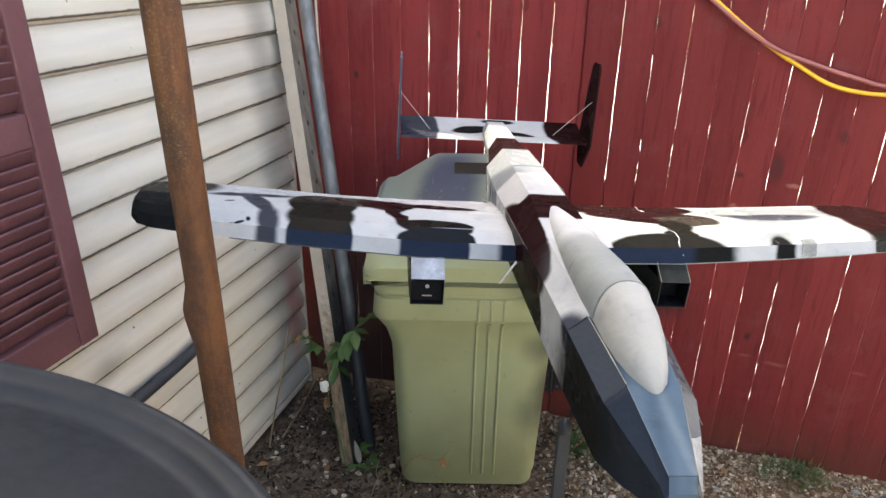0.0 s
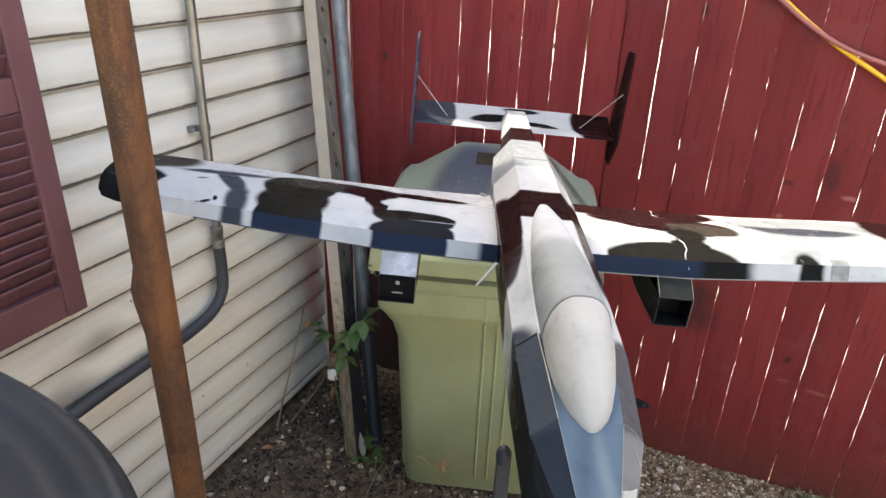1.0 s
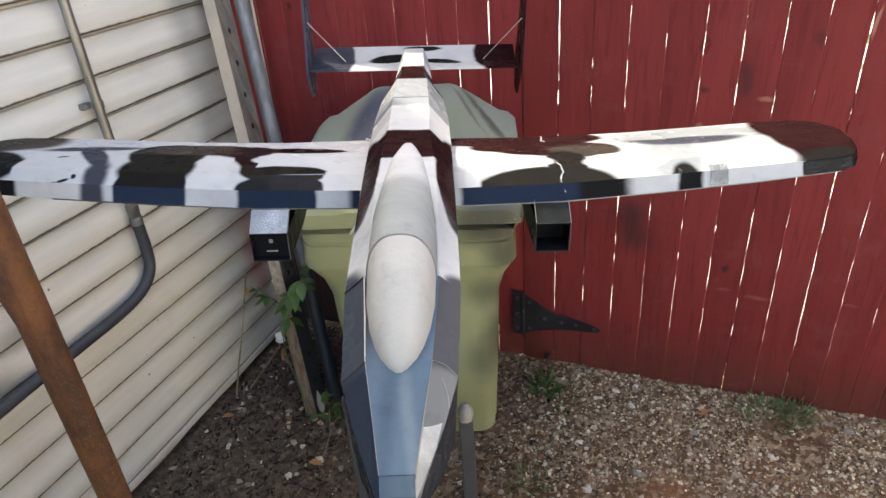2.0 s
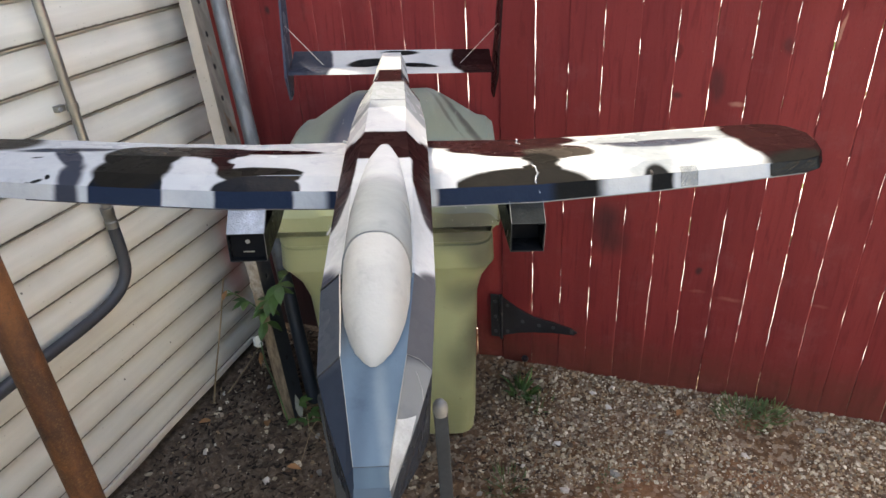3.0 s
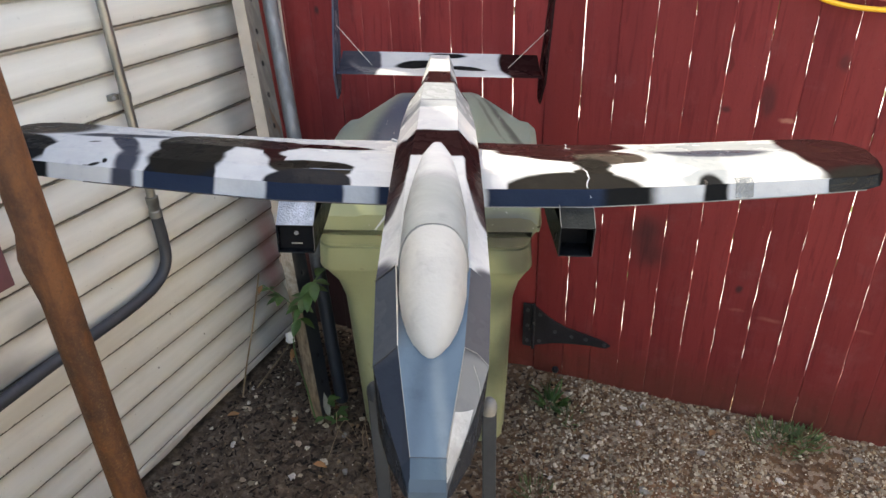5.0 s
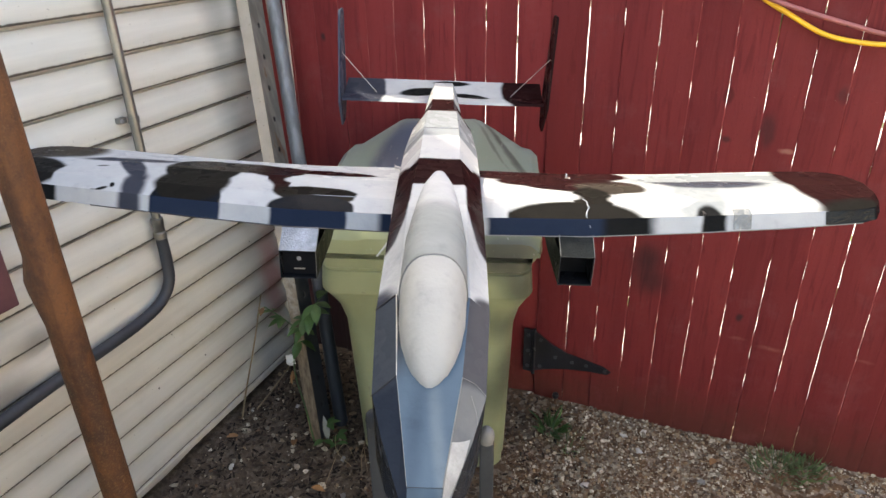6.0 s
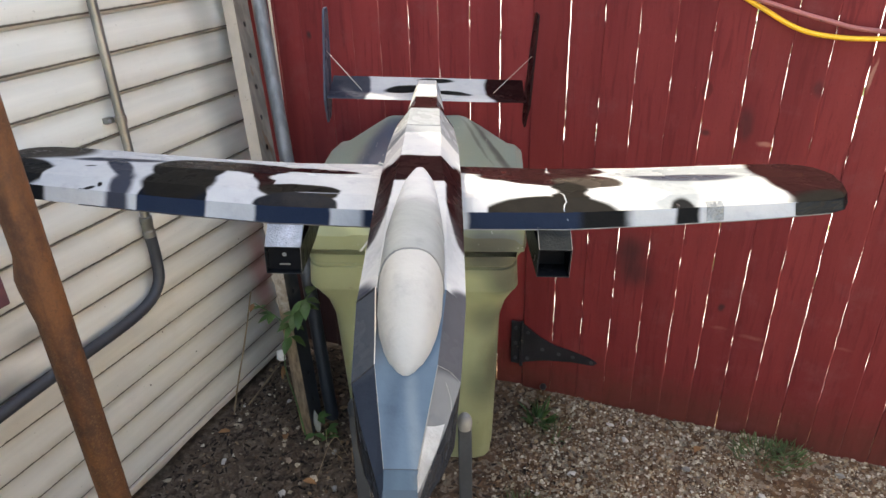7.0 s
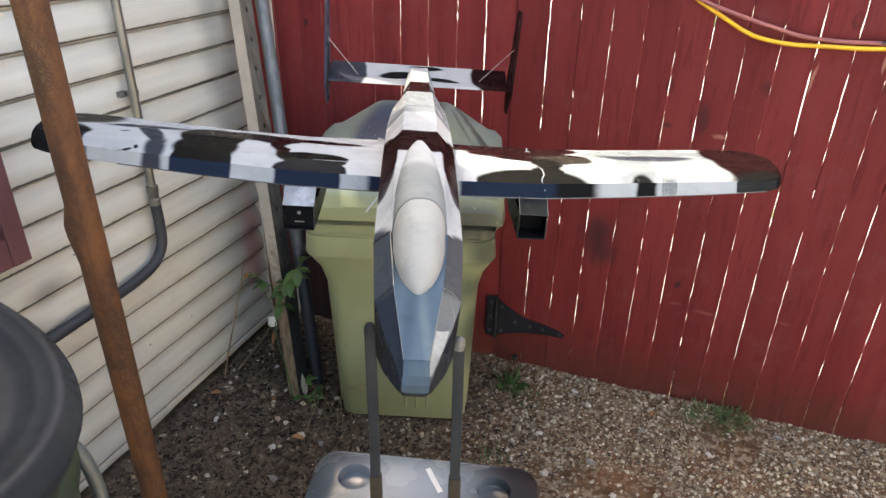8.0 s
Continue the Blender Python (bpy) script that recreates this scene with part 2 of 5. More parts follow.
def make_bin(lid=False):
    g = Nodes("olive_plastic_lid" if lid else "olive_plastic")
    v = g.coords()
    f = g.noise(v, 220, 4)
    base = g.mix(g.ramp(g.noise(v, 5, 3), 0.3, 0.7), (0.235, 0.270, 0.150, 1), (0.280, 0.312, 0.184, 1))
    base = g.mix(g.ramp(g.noise(v, 30, 6, 0.7), 0.64, 0.70, 0, 0.35), base, (0.13, 0.10, 0.06, 1))
    if lid:
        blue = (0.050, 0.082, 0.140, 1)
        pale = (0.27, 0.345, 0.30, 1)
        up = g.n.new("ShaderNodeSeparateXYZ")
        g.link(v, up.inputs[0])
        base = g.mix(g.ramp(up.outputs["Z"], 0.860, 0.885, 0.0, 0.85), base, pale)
        base = soft_patches(g, base, [((0.03, 0.034, 0.03, 1), (0.225, -0.08, 0.820), (0.105, 0.13, 0.05), 0, 0.7, 0.92), (blue, (-0.08, 0.20, 0.95), (0.095, 0.22, 0.4), -8, 0.4, 0.95),
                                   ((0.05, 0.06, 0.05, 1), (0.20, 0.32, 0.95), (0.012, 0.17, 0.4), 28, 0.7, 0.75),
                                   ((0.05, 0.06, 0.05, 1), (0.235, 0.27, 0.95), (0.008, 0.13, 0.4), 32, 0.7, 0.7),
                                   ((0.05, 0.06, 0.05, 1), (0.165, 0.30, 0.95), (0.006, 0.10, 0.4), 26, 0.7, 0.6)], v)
    else:
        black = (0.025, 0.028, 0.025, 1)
        base = soft_patches(g, base, [(black, (0.265, -0.03, 0.70), (0.05, 0.2, 0.05), 0, 0.8, 0.8),
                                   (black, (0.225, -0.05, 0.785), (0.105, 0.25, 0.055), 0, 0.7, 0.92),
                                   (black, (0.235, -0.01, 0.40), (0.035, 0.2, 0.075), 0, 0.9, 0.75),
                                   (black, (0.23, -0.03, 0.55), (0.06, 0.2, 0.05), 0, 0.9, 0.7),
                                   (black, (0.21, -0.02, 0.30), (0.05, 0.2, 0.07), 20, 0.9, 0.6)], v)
    g.bump(f, 0.18, 0.0012)
    if lid:
        scr = g.noise(g.coords((1, 0.08, 1)), 90, 4, 0.6)
        base = g.mix(g.ramp(scr, 0.66, 0.72, 0, 0.5), base, (0.5, 0.53, 0.5, 1))
    return g.finish(base, g.ramp(f, 0.3, 0.7, 0.3, 0.42) if lid else g.ramp(f, 0.3, 0.7, 0.42, 0.56))


def make_soil():
    g = Nodes("gravelly_soil")
    v = g.coords()
    sep = g.n.new("ShaderNodeSeparateXYZ")
    g.link(v, sep.inputs[0])
    big = g.noise(v, 2.3, 4)
    mid = g.noise(v, 26, 6, 0.65)
    fine = g.noise(v, 170, 5, 0.7)
    soil = g.mix(g.ramp(mid, 0.3, 0.7), (0.062, 0.045, 0.035, 1), (0.200, 0.148, 0.106, 1))
    tan = g.mix(g.ramp(mid, 0.3, 0.7), (0.080, 0.046, 0.027, 1), (0.21, 0.120, 0.064, 1))
    front = g.ramp(sep.outputs["Y"], 0.75, -0.2, 0.0, 1.6)
    side = g.math("ADD", g.math("ADD", g.math("MULTIPLY", sep.outputs["X"], 1.3), g.math("MULTIPLY", big, 0.9)), front)
    col = g.mix(g.ramp(side, -0.15, 0.65), soil, tan)
    # unseen ground, made pale to throw bounce light on siding and fence
    yard = g.math("MAXIMUM", g.ramp(sep.outputs["Y"], 0.60, 0.35), g.ramp(sep.outputs["X"], 1.75, 2.2))
    col = g.mix(yard, col, g.mix(g.ramp(mid, 0.3, 0.7), (0.51, 0.475, 0.41, 1), (0.66, 0.62, 0.545, 1)))
    vor = g.node("ShaderNodeTexVoronoi", Scale=75.0)
    g.link(v, vor.inputs["Vector"])
    bw = g.n.new("ShaderNodeRGBToBW")
    g.link(vor.outputs["Color"], bw.inputs[0])
    grit = g.math("MULTIPLY", g.ramp(bw.outputs[0], 0.45, 0.8), g.ramp(side, -0.25, 0.6, 0.12, 0.5))
    col = g.mix(grit, col, (0.50, 0.43, 0.35, 1))
    col = g.mix(g.ramp(fine, 0.35, 0.7, 0.35, 0.0), col, (0.02, 0.015, 0.012, 1))
    col = soft_patches(g, col, [((0.015, 0.013, 0.012, 1), (-0.50, 1.06, 0.0), (0.07, 0.05, 0.5), 20, 0.9, 0.75),
                             ((0.26, 0.12, 0.06, 1), (0.42, 1.62, 0.0), (0.10, 0.07, 0.5), 10, 0.9, 0.5),
                             ((0.26, 0.12, 0.06, 1), (0.75, 1.72, 0.0), (0.12, 0.06, 0.5), -10, 0.9, 0.45)], v)
    g.bump(fine, 0.8, 0.006)
    g.bump(mid, 0.6, 0.02)
    return g.finish(col, 0.95, spec=0.2)


def make_pebble():
    g = Nodes("mixed_gravel")
    r = g.n.new("ShaderNodeNewGeometry").outputs["Random Per Island"]
    cr = g.n.new("ShaderNodeValToRGB")
    g.link(r, cr.inputs[0])
    e = cr.color_ramp.elements
    e[0].color, e[1].color = (0.055, 0.040, 0.027, 1), (0.74, 0.68, 0.56, 1)
    for p, c in ((0.24, (0.19, 0.105, 0.055, 1)), (0.44, (0.40, 0.295, 0.180, 1)), (0.60, (0.17, 0.150, 0.115, 1)), (0.78, (0.51, 0.44, 0.32, 1))):
        e.new(p).color = c
    v = g.coords()
    col = g.mix(g.ramp(g.noise(v, 120, 4), 0.35, 0.7, 0.08, 0.62), cr.outputs[0], (0.14, 0.11, 0.09, 1))
    g.bump(g.noise(v, 300, 3), 0.3, 0.002)
    return g.finish(col, 0.85, spec=0.25)


M_SIDING = make_siding()
# one red, scaled up for the fence and down for the gate
M_FENCE = make_fence_red(tone=1.10)
M_GATE = make_fence_red("deep_red_gate_paint", 0.88)
M_RAIL = plain("fence_rail_paint", (0.14, 0.03, 0.028, 1), 0.7)
M_RUST = make_rust()
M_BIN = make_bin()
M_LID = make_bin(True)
M_BOUNCE = plain("pale_bounce_paint", (0.70, 0.66, 0.58, 1), 0.9, vary=0.08, scale=8)
M_SLOT = plain("shaded_slot_plastic", (0.014, 0.017, 0.013, 1), 0.5)
M_SOIL = make_soil()
M_PEBBLE = make_pebble()
def make_chip_mix():
    g = Nodes("dark_chips_and_clods")
    cr = g.n.new("ShaderNodeValToRGB")
    g.link(g.n.new("ShaderNodeNewGeometry").outputs["Random Per Island"], cr.inputs[0])
    e = cr.color_ramp.elements
    e[0].color, e[1].color = (0.018, 0.014, 0.011, 1), (0.20, 0.155, 0.115, 1)
    for q, c in ((0.35, (0.045, 0.032, 0.025, 1)), (0.6, (0.085, 0.057, 0.043, 1)), (0.8, (0.105, 0.085, 0.068, 1))):
        e.new(q).color = c
    g.bump(g.noise(g.coords(), 220, 4), 0.4, 0.002)
    return g.finish(cr.outputs[0], 0.9, spec=0.2)


M_CHIP = make_chip_mix()
M_BUSH = plain("hedge_leaf", (0.085, 0.125, 0.028, 1), 0.55, vary=0.4, scale=9)
M_CAP = plain("worn_bar_end", (0.12, 0.12, 0.115, 1), 0.5, vary=0.2)
M_SCREW = plain("worn_black_screw", (0.050, 0.055, 0.068, 1), 0.45, 0.3, vary=0.3)
M_KNOB = plain("gray_end_cap", (0.15, 0.155, 0.15, 1), 0.45, vary=0.15)
M_CONCRETE = plain("pale_concrete", (0.52, 0.50, 0.46, 1), 0.9, vary=0.12, scale=6)
M_TRIM = plain("cream_trim", (0.60, 0.565, 0.49, 1), 0.5, vary=0.1, spots=((0.3, 0.25, 0.2, 1), 0.66))
M_GALV = plain("galvanised_steel", (0.32, 0.34, 0.36, 1), 0.42, 0.75, vary=0.25, scale=22, spots=((0.16, 0.13, 0.10, 1), 0.62))
M_EMT = plain("conduit_steel", (0.27, 0.27, 0.25, 1), 0.38, 0.8, vary=0.2, scale=20)
M_PVC = plain("gray_conduit_plastic", (0.032, 0.037, 0.046, 1), 0.5, vary=0.12)
M_BLACK = plain("black_paint", (0.014, 0.014, 0.016, 1), 0.38, vary=0.3)
M_IRON = plain("black_iron", (0.016, 0.017, 0.022, 1), 0.5, 0.3, vary=0.3, spots=((0.10, 0.09, 0.09, 1), 0.66))
M_SHUTTER = plain("maroon_shutter_plastic", (0.150, 0.062, 0.070, 1), 0.5, vary=0.15, scale=14)
M_CANBLACK = plain("black_lid_plastic", (0.021, 0.024, 0.028, 1), 0.42, spec=0.14, vary=0.25, scale=9, spots=((0.10, 0.10, 0.105, 1), 0.70))
M_CANGREEN = plain("dark_green_plastic", (0.022, 0.034, 0.022, 1), 0.5, vary=0.25, scale=12, spots=((0.12, 0.13, 0.12, 1), 0.70))
M_CLEAR = plain("gray_rope_handle", (0.075, 0.092, 0.095, 1), 0.35)
M_BAR = plain("gray_painted_bar", (0.020, 0.024, 0.029, 1), 0.5, spec=0.2, vary=0.2, spots=((0.12, 0.10, 0.07, 1), 0.70))
M_BARWOOD = plain("brown_painted_foot", (0.034, 0.028, 0.021, 1), 0.6, spec=0.2, vary=0.25)
M_WHITE = plain("glint_white", (0.72, 0.72, 0.70, 1), 0.45, vary=0.08)
M_YELLOW = plain("yellow_cable_jacket", (0.80, 0.46, 0.03, 1), 0.42, vary=0.08)
M_PINK = plain("faded_red_cable_jacket", (0.30, 0.10, 0.095, 1), 0.5, vary=0.25, scale=9, spots=((0.05, 0.03, 0.03, 1), 0.6))


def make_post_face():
    """Cream paint, darker and streaky brown towards the bottom."""
    g = Nodes("cream_and_brown_paint")
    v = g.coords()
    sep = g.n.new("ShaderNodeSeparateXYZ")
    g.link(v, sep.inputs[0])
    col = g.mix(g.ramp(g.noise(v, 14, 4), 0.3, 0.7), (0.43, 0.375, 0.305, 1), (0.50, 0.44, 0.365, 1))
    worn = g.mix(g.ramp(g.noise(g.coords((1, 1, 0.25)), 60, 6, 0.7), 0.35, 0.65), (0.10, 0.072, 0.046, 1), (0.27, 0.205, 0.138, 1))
    # blends cream into brown lower down, with a ragged edge
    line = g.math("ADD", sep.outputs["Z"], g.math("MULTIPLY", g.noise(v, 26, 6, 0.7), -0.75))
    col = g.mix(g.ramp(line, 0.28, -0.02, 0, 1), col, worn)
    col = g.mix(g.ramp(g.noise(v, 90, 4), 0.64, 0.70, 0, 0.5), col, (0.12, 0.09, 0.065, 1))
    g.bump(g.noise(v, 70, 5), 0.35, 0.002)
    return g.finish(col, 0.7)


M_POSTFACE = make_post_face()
M_PALELEAF = plain("bleached_leaf", (0.20, 0.205, 0.175, 1), 0.8, vary=0.3, scale=30, bump=0.4)
M_TWIG = plain("dry_stem", (0.27, 0.20, 0.12, 1), 0.85, vary=0.3)
M_LEAF = plain("green_leaf", (0.046, 0.105, 0.026, 1), 0.5, vary=0.35, scale=18)
M_LEAFDRY = plain("dry_leaf", (0.26, 0.13, 0.055, 1), 0.75, vary=0.35)
M_GRASS = plain("dull_grass", (0.075, 0.115, 0.040, 1), 0.7, vary=0.3)
M_PAPER = plain("white_scrap", (0.66, 0.66, 0.64, 1), 0.6, vary=0.1)
M_FILM = plain("clear_tape_film", (0.20, 0.225, 0.235, 1), 0.18, 0.2, vary=0.5, scale=45, bump=0.9)
M_GLOSS = plain("glossy_black_tape", (0.013, 0.015, 0.015, 1), 0.14, 0.0, vary=0.4, scale=40, bump=0.7, spec=0.05)
M_FILMDARK = plain("dark_tape_film", (0.012, 0.014, 0.0135, 1), 0.2, 0.0, vary=0.5, scale=45, bump=0.6, spec=0.15)
M_PATCH = plain("grimy_white_card", (0.27, 0.28, 0.275, 1), 0.4, vary=0.3, scale=60, bump=0.6, spots=((0.10, 0.105, 0.11, 1), 0.62))
M_ROOF = plain("house_gable_paint", (0.50, 0.48, 0.43, 1), 0.7, vary=0.1)
M_TAPE = plain("shiny_tape", (0.27, 0.30, 0.34, 1), 0.2, 0.3, vary=0.4, scale=50, bump=0.9)
M_WIRE = plain("thin_steel_wire", (0.55, 0.54, 0.50, 1), 0.35, 0.8)


def sprayed_steel(name, color, rough, metal, z_edge):
    """Weathered steel with black spray paint on its lower end."""
    g = Nodes(name)
    v = g.place()
    sep = g.n.new("ShaderNodeSeparateXYZ")
    g.link(v, sep.inputs[0])
    long = g.node("ShaderNodeMapping", Scale=(1, 1, 0.2))
    g.link(v, long.inputs["Vector"])
    dull = tuple(c * 0.62 for c in color[:3]) + (1,)
    col = g.mix(g.ramp(g.noise(long.outputs[0], 40, 5), 0.35, 0.65), dull, color)
    col = g.mix(g.ramp(g.noise(long.outputs[0], 22, 6, 0.7), 0.60, 0.68, 0, 0.8), col, (0.16, 0.09, 0.05, 1))
    edge = g.math("ADD", sep.outputs["Z"], g.math("MULTIPLY", g.noise(v, 9, 4), 0.5))
    col = g.mix(g.ramp(edge, z_edge + 0.38, z_edge + 0.12, 0, 0.93), col, (0.016, 0.022, 0.032, 1))
    g.bump(g.noise(v, 160, 4), 0.2, 0.002)
    return g.finish(col, rough, metal)


M_PERF = sprayed_steel("painted_channel_steel", (0.24, 0.23, 0.20, 1), 0.5, 0.3, 0.60)
M_PIPE = sprayed_steel("galvanised_pipe", (0.23, 0.24, 0.25, 1), 0.5, 0.3, 0.55)


def make_cooler():
    g = Nodes("gray_cooler_plastic")
    v = g.coords()
    f = g.noise(v, 150, 4)
    col = g.mix(g.ramp(g.noise(v, 6, 4), 0.35, 0.7), (0.055, 0.070, 0.083, 1), (0.085, 0.106, 0.124, 1))
    # right end darker; pale patches are sky sheen painted into the lid
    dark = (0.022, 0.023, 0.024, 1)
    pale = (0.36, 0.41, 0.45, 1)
    col = soft_patches(g, col, [(dark, (0.26, 0.0, 0.45), (0.18, 0.6, 0.3), 0, 0.4, 0.85),
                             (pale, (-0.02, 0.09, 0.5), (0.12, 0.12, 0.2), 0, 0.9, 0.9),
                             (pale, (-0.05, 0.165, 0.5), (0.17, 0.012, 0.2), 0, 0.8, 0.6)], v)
    col = g.mix(g.ramp(g.noise(v, 60, 5, 0.7), 0.70, 0.73, 0, 0.5), col, (0.4, 0.4, 0.4, 1))
    g.bump(f, 0.06, 0.0008)
    return g.finish(col, g.ramp(g.noise(v, 9, 3), 0.3, 0.7, 0.2, 0.32), spec=0.5)


M_COOLER = make_cooler()


# ---------- mesh helpers ----------
def empty(name, m=None, **tags):
    ob = new(name)
    ob.empty_display_size = 0.05
    if m is not None:
        ob.matrix_world = m
    return tagged(ob, **tags)


def shade(ob, angle=40):
    """Smooth faces but keep edges sharper than the angle."""
    me = ob.data
    bm = bmesh.new()
    bm.from_mesh(me)
    for f in bm.faces:
        f.smooth = True
    for e in bm.edges:
        if len(e.link_faces) == 2 and e.calc_face_angle(0.0) > radians(angle):
            e.smooth = False
    bm.to_mesh(me)
    bm.free()
    return ob


def part(name, bm, material, parent, label="", smooth=0):
    """Link a bmesh as one mesh under a thing or a part."""
    me = bpy.data.meshes.new(name)
    bmesh.ops.recalc_face_normals(bm, faces=bm.faces[:])
    bm.to_mesh(me)
    bm.free()
    for m in material if isinstance(material, (list, tuple)) else [material]:
        me.materials.append(m)
    ob = new(name, me)
    if parent is not None:
        ob.parent = parent
    if smooth:
        shade(ob, smooth)
    return tagged(ob, label=label)


def box(bm, lo, hi, bevel=0.0, seg=2, m=None):
    c = [(a + b) / 2 for a, b in zip(lo, hi)]
    s = [b - a for a, b in zip(lo, hi)]
    mm = Matrix.Translation(c) @ Matrix.Diagonal((*s, 1))
    if m is not None:
        mm = m @ mm
    made = bmesh.ops.create_cube(bm, size=1.0, matrix=mm)["verts"]
    if bevel:
        edges = list({e for v in made for e in v.link_edges})
        bmesh.ops.bevel(bm, geom=edges, offset=bevel, segments=seg, affect="EDGES", profile=0.6)
    return bm


def box_bm(lo, hi, bevel=0.0, seg=2, m=None):
    return box(bmesh.new(), lo, hi, bevel, seg, m)


def loft(rings, cap=True, closed=True, bm=None, mats=None):
    """Skin a list of rings of equally many points."""
    bm = bm or bmesh.new()
    vs = [[bm.verts.new(p) for p in r] for r in rings]
    n = len(rings[0])
    for a, b in zip(vs, vs[1:]):
        for i in range(n if closed else n - 1):
            j = (i + 1) % n
            try:
                f = bm.faces.new((a[i], a[j], b[j], b[i]))
                if mats:
                    f.material_index = mats[i]
            except ValueError:
                pass
    if cap and closed:
        bm.faces.new(vs[0][::-1])
        bm.faces.new(vs[-1])
    return bm


def revolve(profile, n=48, cap=True):
    rings = [[(r * math.cos(2 * math.pi * i / n), r * math.sin(2 * math.pi * i / n), z) for i in range(n)] for r, z in profile]
    return loft(rings, cap)


def tube(points, radius, n=10, cap=True, bm=None):
    """A round bar along a smooth line of points; radius may be a list."""
    P = [Vector(p) for p in points]
    rings = []
    up = None
    for i, p in enumerate(P):
        d = (P[min(i + 1, len(P) - 1)] - P[max(i - 1, 0)]).normalized()
        if up is None:
            up = d.orthogonal().normalized()
        up = (up - d * up.dot(d)).normalized()
        side = d.cross(up)
        r = radius[i] if isinstance(radius, (list, tuple)) else radius
        rings.append([p + up * (r * math.cos(2 * math.pi * k / n)) + side * (r * math.sin(2 * math.pi * k / n)) for k in range(n)])
    return loft(rings, cap, bm=bm)


def spline(points, per=8):
    """A Catmull-Rom line through the points."""
    P = [Vector(p) for p in points]
    P = [P[0] * 2 - P[1]] + P + [P[-1] * 2 - P[-2]]
    out = []
    for i in range(1, len(P) - 2):
        a, b, c, d = P[i - 1:i + 3]
        for k in range(per):
            t = k / per
            out.append(0.5 * ((2 * b) + (c - a) * t + (2 * a - 5 * b + 4 * c - d) * t * t + (3 * b - a - 3 * c + d) * t ** 3))
    return out + [P[-2]]


def round_rect(hx, y0, y1, z, r, n=5):
    """A rounded rectangle ring from -hx to hx and y0 to y1."""
    pts = []
    for cx, cy, a0 in ((hx - r, y1 - r, 0), (-hx + r, y1 - r, 90), (-hx + r, y0 + r, 180), (hx - r, y0 + r, 270)):
        for k in range(n):
            a = radians(a0 + 90 * k / (n - 1))
            pts.append((cx + r * math.cos(a), cy + r * math.sin(a), z))
    return pts


def structure(ob, label, category):
    return tagged(ob, label, category, kind="structure")


# ---------- ground ----------
def make_ground():
    """One sheet, fine where it is seen and coarse out to the horizon."""
    bm = bmesh.new()
    xs = [-400, -60, -12, -4, -2] + [-1.3 + 0.05 * i for i in range(66)] + [2.4, 4, 12, 60, 400]
    ys = [-400, -60, -12, -4, -1.2, -0.6] + [-0.2 + 0.05 * i for i in range(50)] + [2.6, 3.5, 6, 14, 60, 400]
    grid = []
    for y in ys:
        row = []
        for x in xs:
            near = -1.3 < x < 2.0 and -0.2 < y < 2.3
            z = 0.018 * (noise.noise((x * 2.5, y * 2.5, 0.3))) + 0.008 * noise.noise((x * 9, y * 9, 1.7)) if near else -0.01
            row.append(bm.verts.new((x, y, z - 0.004)))
        grid.append(row)
    for a, b in zip(grid, grid[1:]):
        for i in range(len(a) - 1):
            bm.faces.new((a[i], a[i + 1], b[i + 1], b[i]))
    ob = part("ground", bm, M_SOIL, None, smooth=60)
    return structure(ob, "dark bare soil with loose gravel beside a fence", "ground")


def ground_z(x, y):
    return 0.018 * (noise.noise((x * 2.5, y * 2.5, 0.3))) + 0.008 * noise.noise((x * 9, y * 9, 1.7)) - 0.004


make_ground()
structure(part("pavement", box_bm((-6, 2.2, -0.2), (9, 14, 0.02)), M_CONCRETE, None), "pale sunlit concrete paving behind the fence", "pavement")


# ---------- house wall ----------
WALL_X = -1.088
COURSE = 0.1038
WALL_Z0 = 0.052
WALL_END = 1.966


def make_wall():
    # height and depth out of view are invented to keep the sun off
    wall = part("wall_west", box_bm((-5.0, -3.0, -0.05), (-1.116, 1.925, 3.75)), M_ROOF, None)
    structure(wall, "house wall clad in cream vinyl lap siding", "wall")
    # profile of one lapped course: bulged face and a rolled lower lip
    prof = [(-0.024, COURSE + 0.004), (-0.024, COURSE - 0.009), (-0.0155, COURSE - 0.012), (-0.0145, COURSE * 0.82), (-0.0105, COURSE * 0.70), (-0.0050, COURSE * 0.58), (-0.0008, COURSE * 0.46), (0.0022, COURSE * 0.34), (0.0034, COURSE * 0.24), (0.0030, COURSE * 0.14), (0.0022, 0.009), (0.002, 0.003), (0.0002, -0.0005), (-0.004, -0.001), (-0.024, 0.0), (-0.027, COURSE)]
    bm = loft([[(WALL_X + x, y, z) for x, z in prof] for y in (-3.0, -1.5, 0, 0.8, 1.4, WALL_END)])
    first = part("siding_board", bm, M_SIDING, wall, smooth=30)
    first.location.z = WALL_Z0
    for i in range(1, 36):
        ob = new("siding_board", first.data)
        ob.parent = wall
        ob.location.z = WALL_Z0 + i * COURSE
    trim = part("starter_strip", box_bm((WALL_X - 0.018, -3.0, WALL_Z0 - 0.024), (WALL_X + 0.008, WALL_END, WALL_Z0 - 0.003), 0.003), M_TRIM, wall, "dirty cream strip under the lowest siding board")
    corner = bmesh.new()
    box(corner, (WALL_X - 0.03, WALL_END + 0.006, -0.02), (WALL_X + 0.004, WALL_END + 0.014, 3.7), 0.002)
    part("corner_trim", corner, M_TRIM, wall)
    return wall


make_wall()
# unseen wall, added to bounce sunlight onto the siding and fence
structure(part("bounce_wall", box_bm((3.4, -5.0, -0.1), (3.6, 2.0, 2.3)), M_BOUNCE, None), "plain pale wall added out of view to bounce light", "wall")


# ---------- fence and gate ----------
FENCE_Y = 2.08
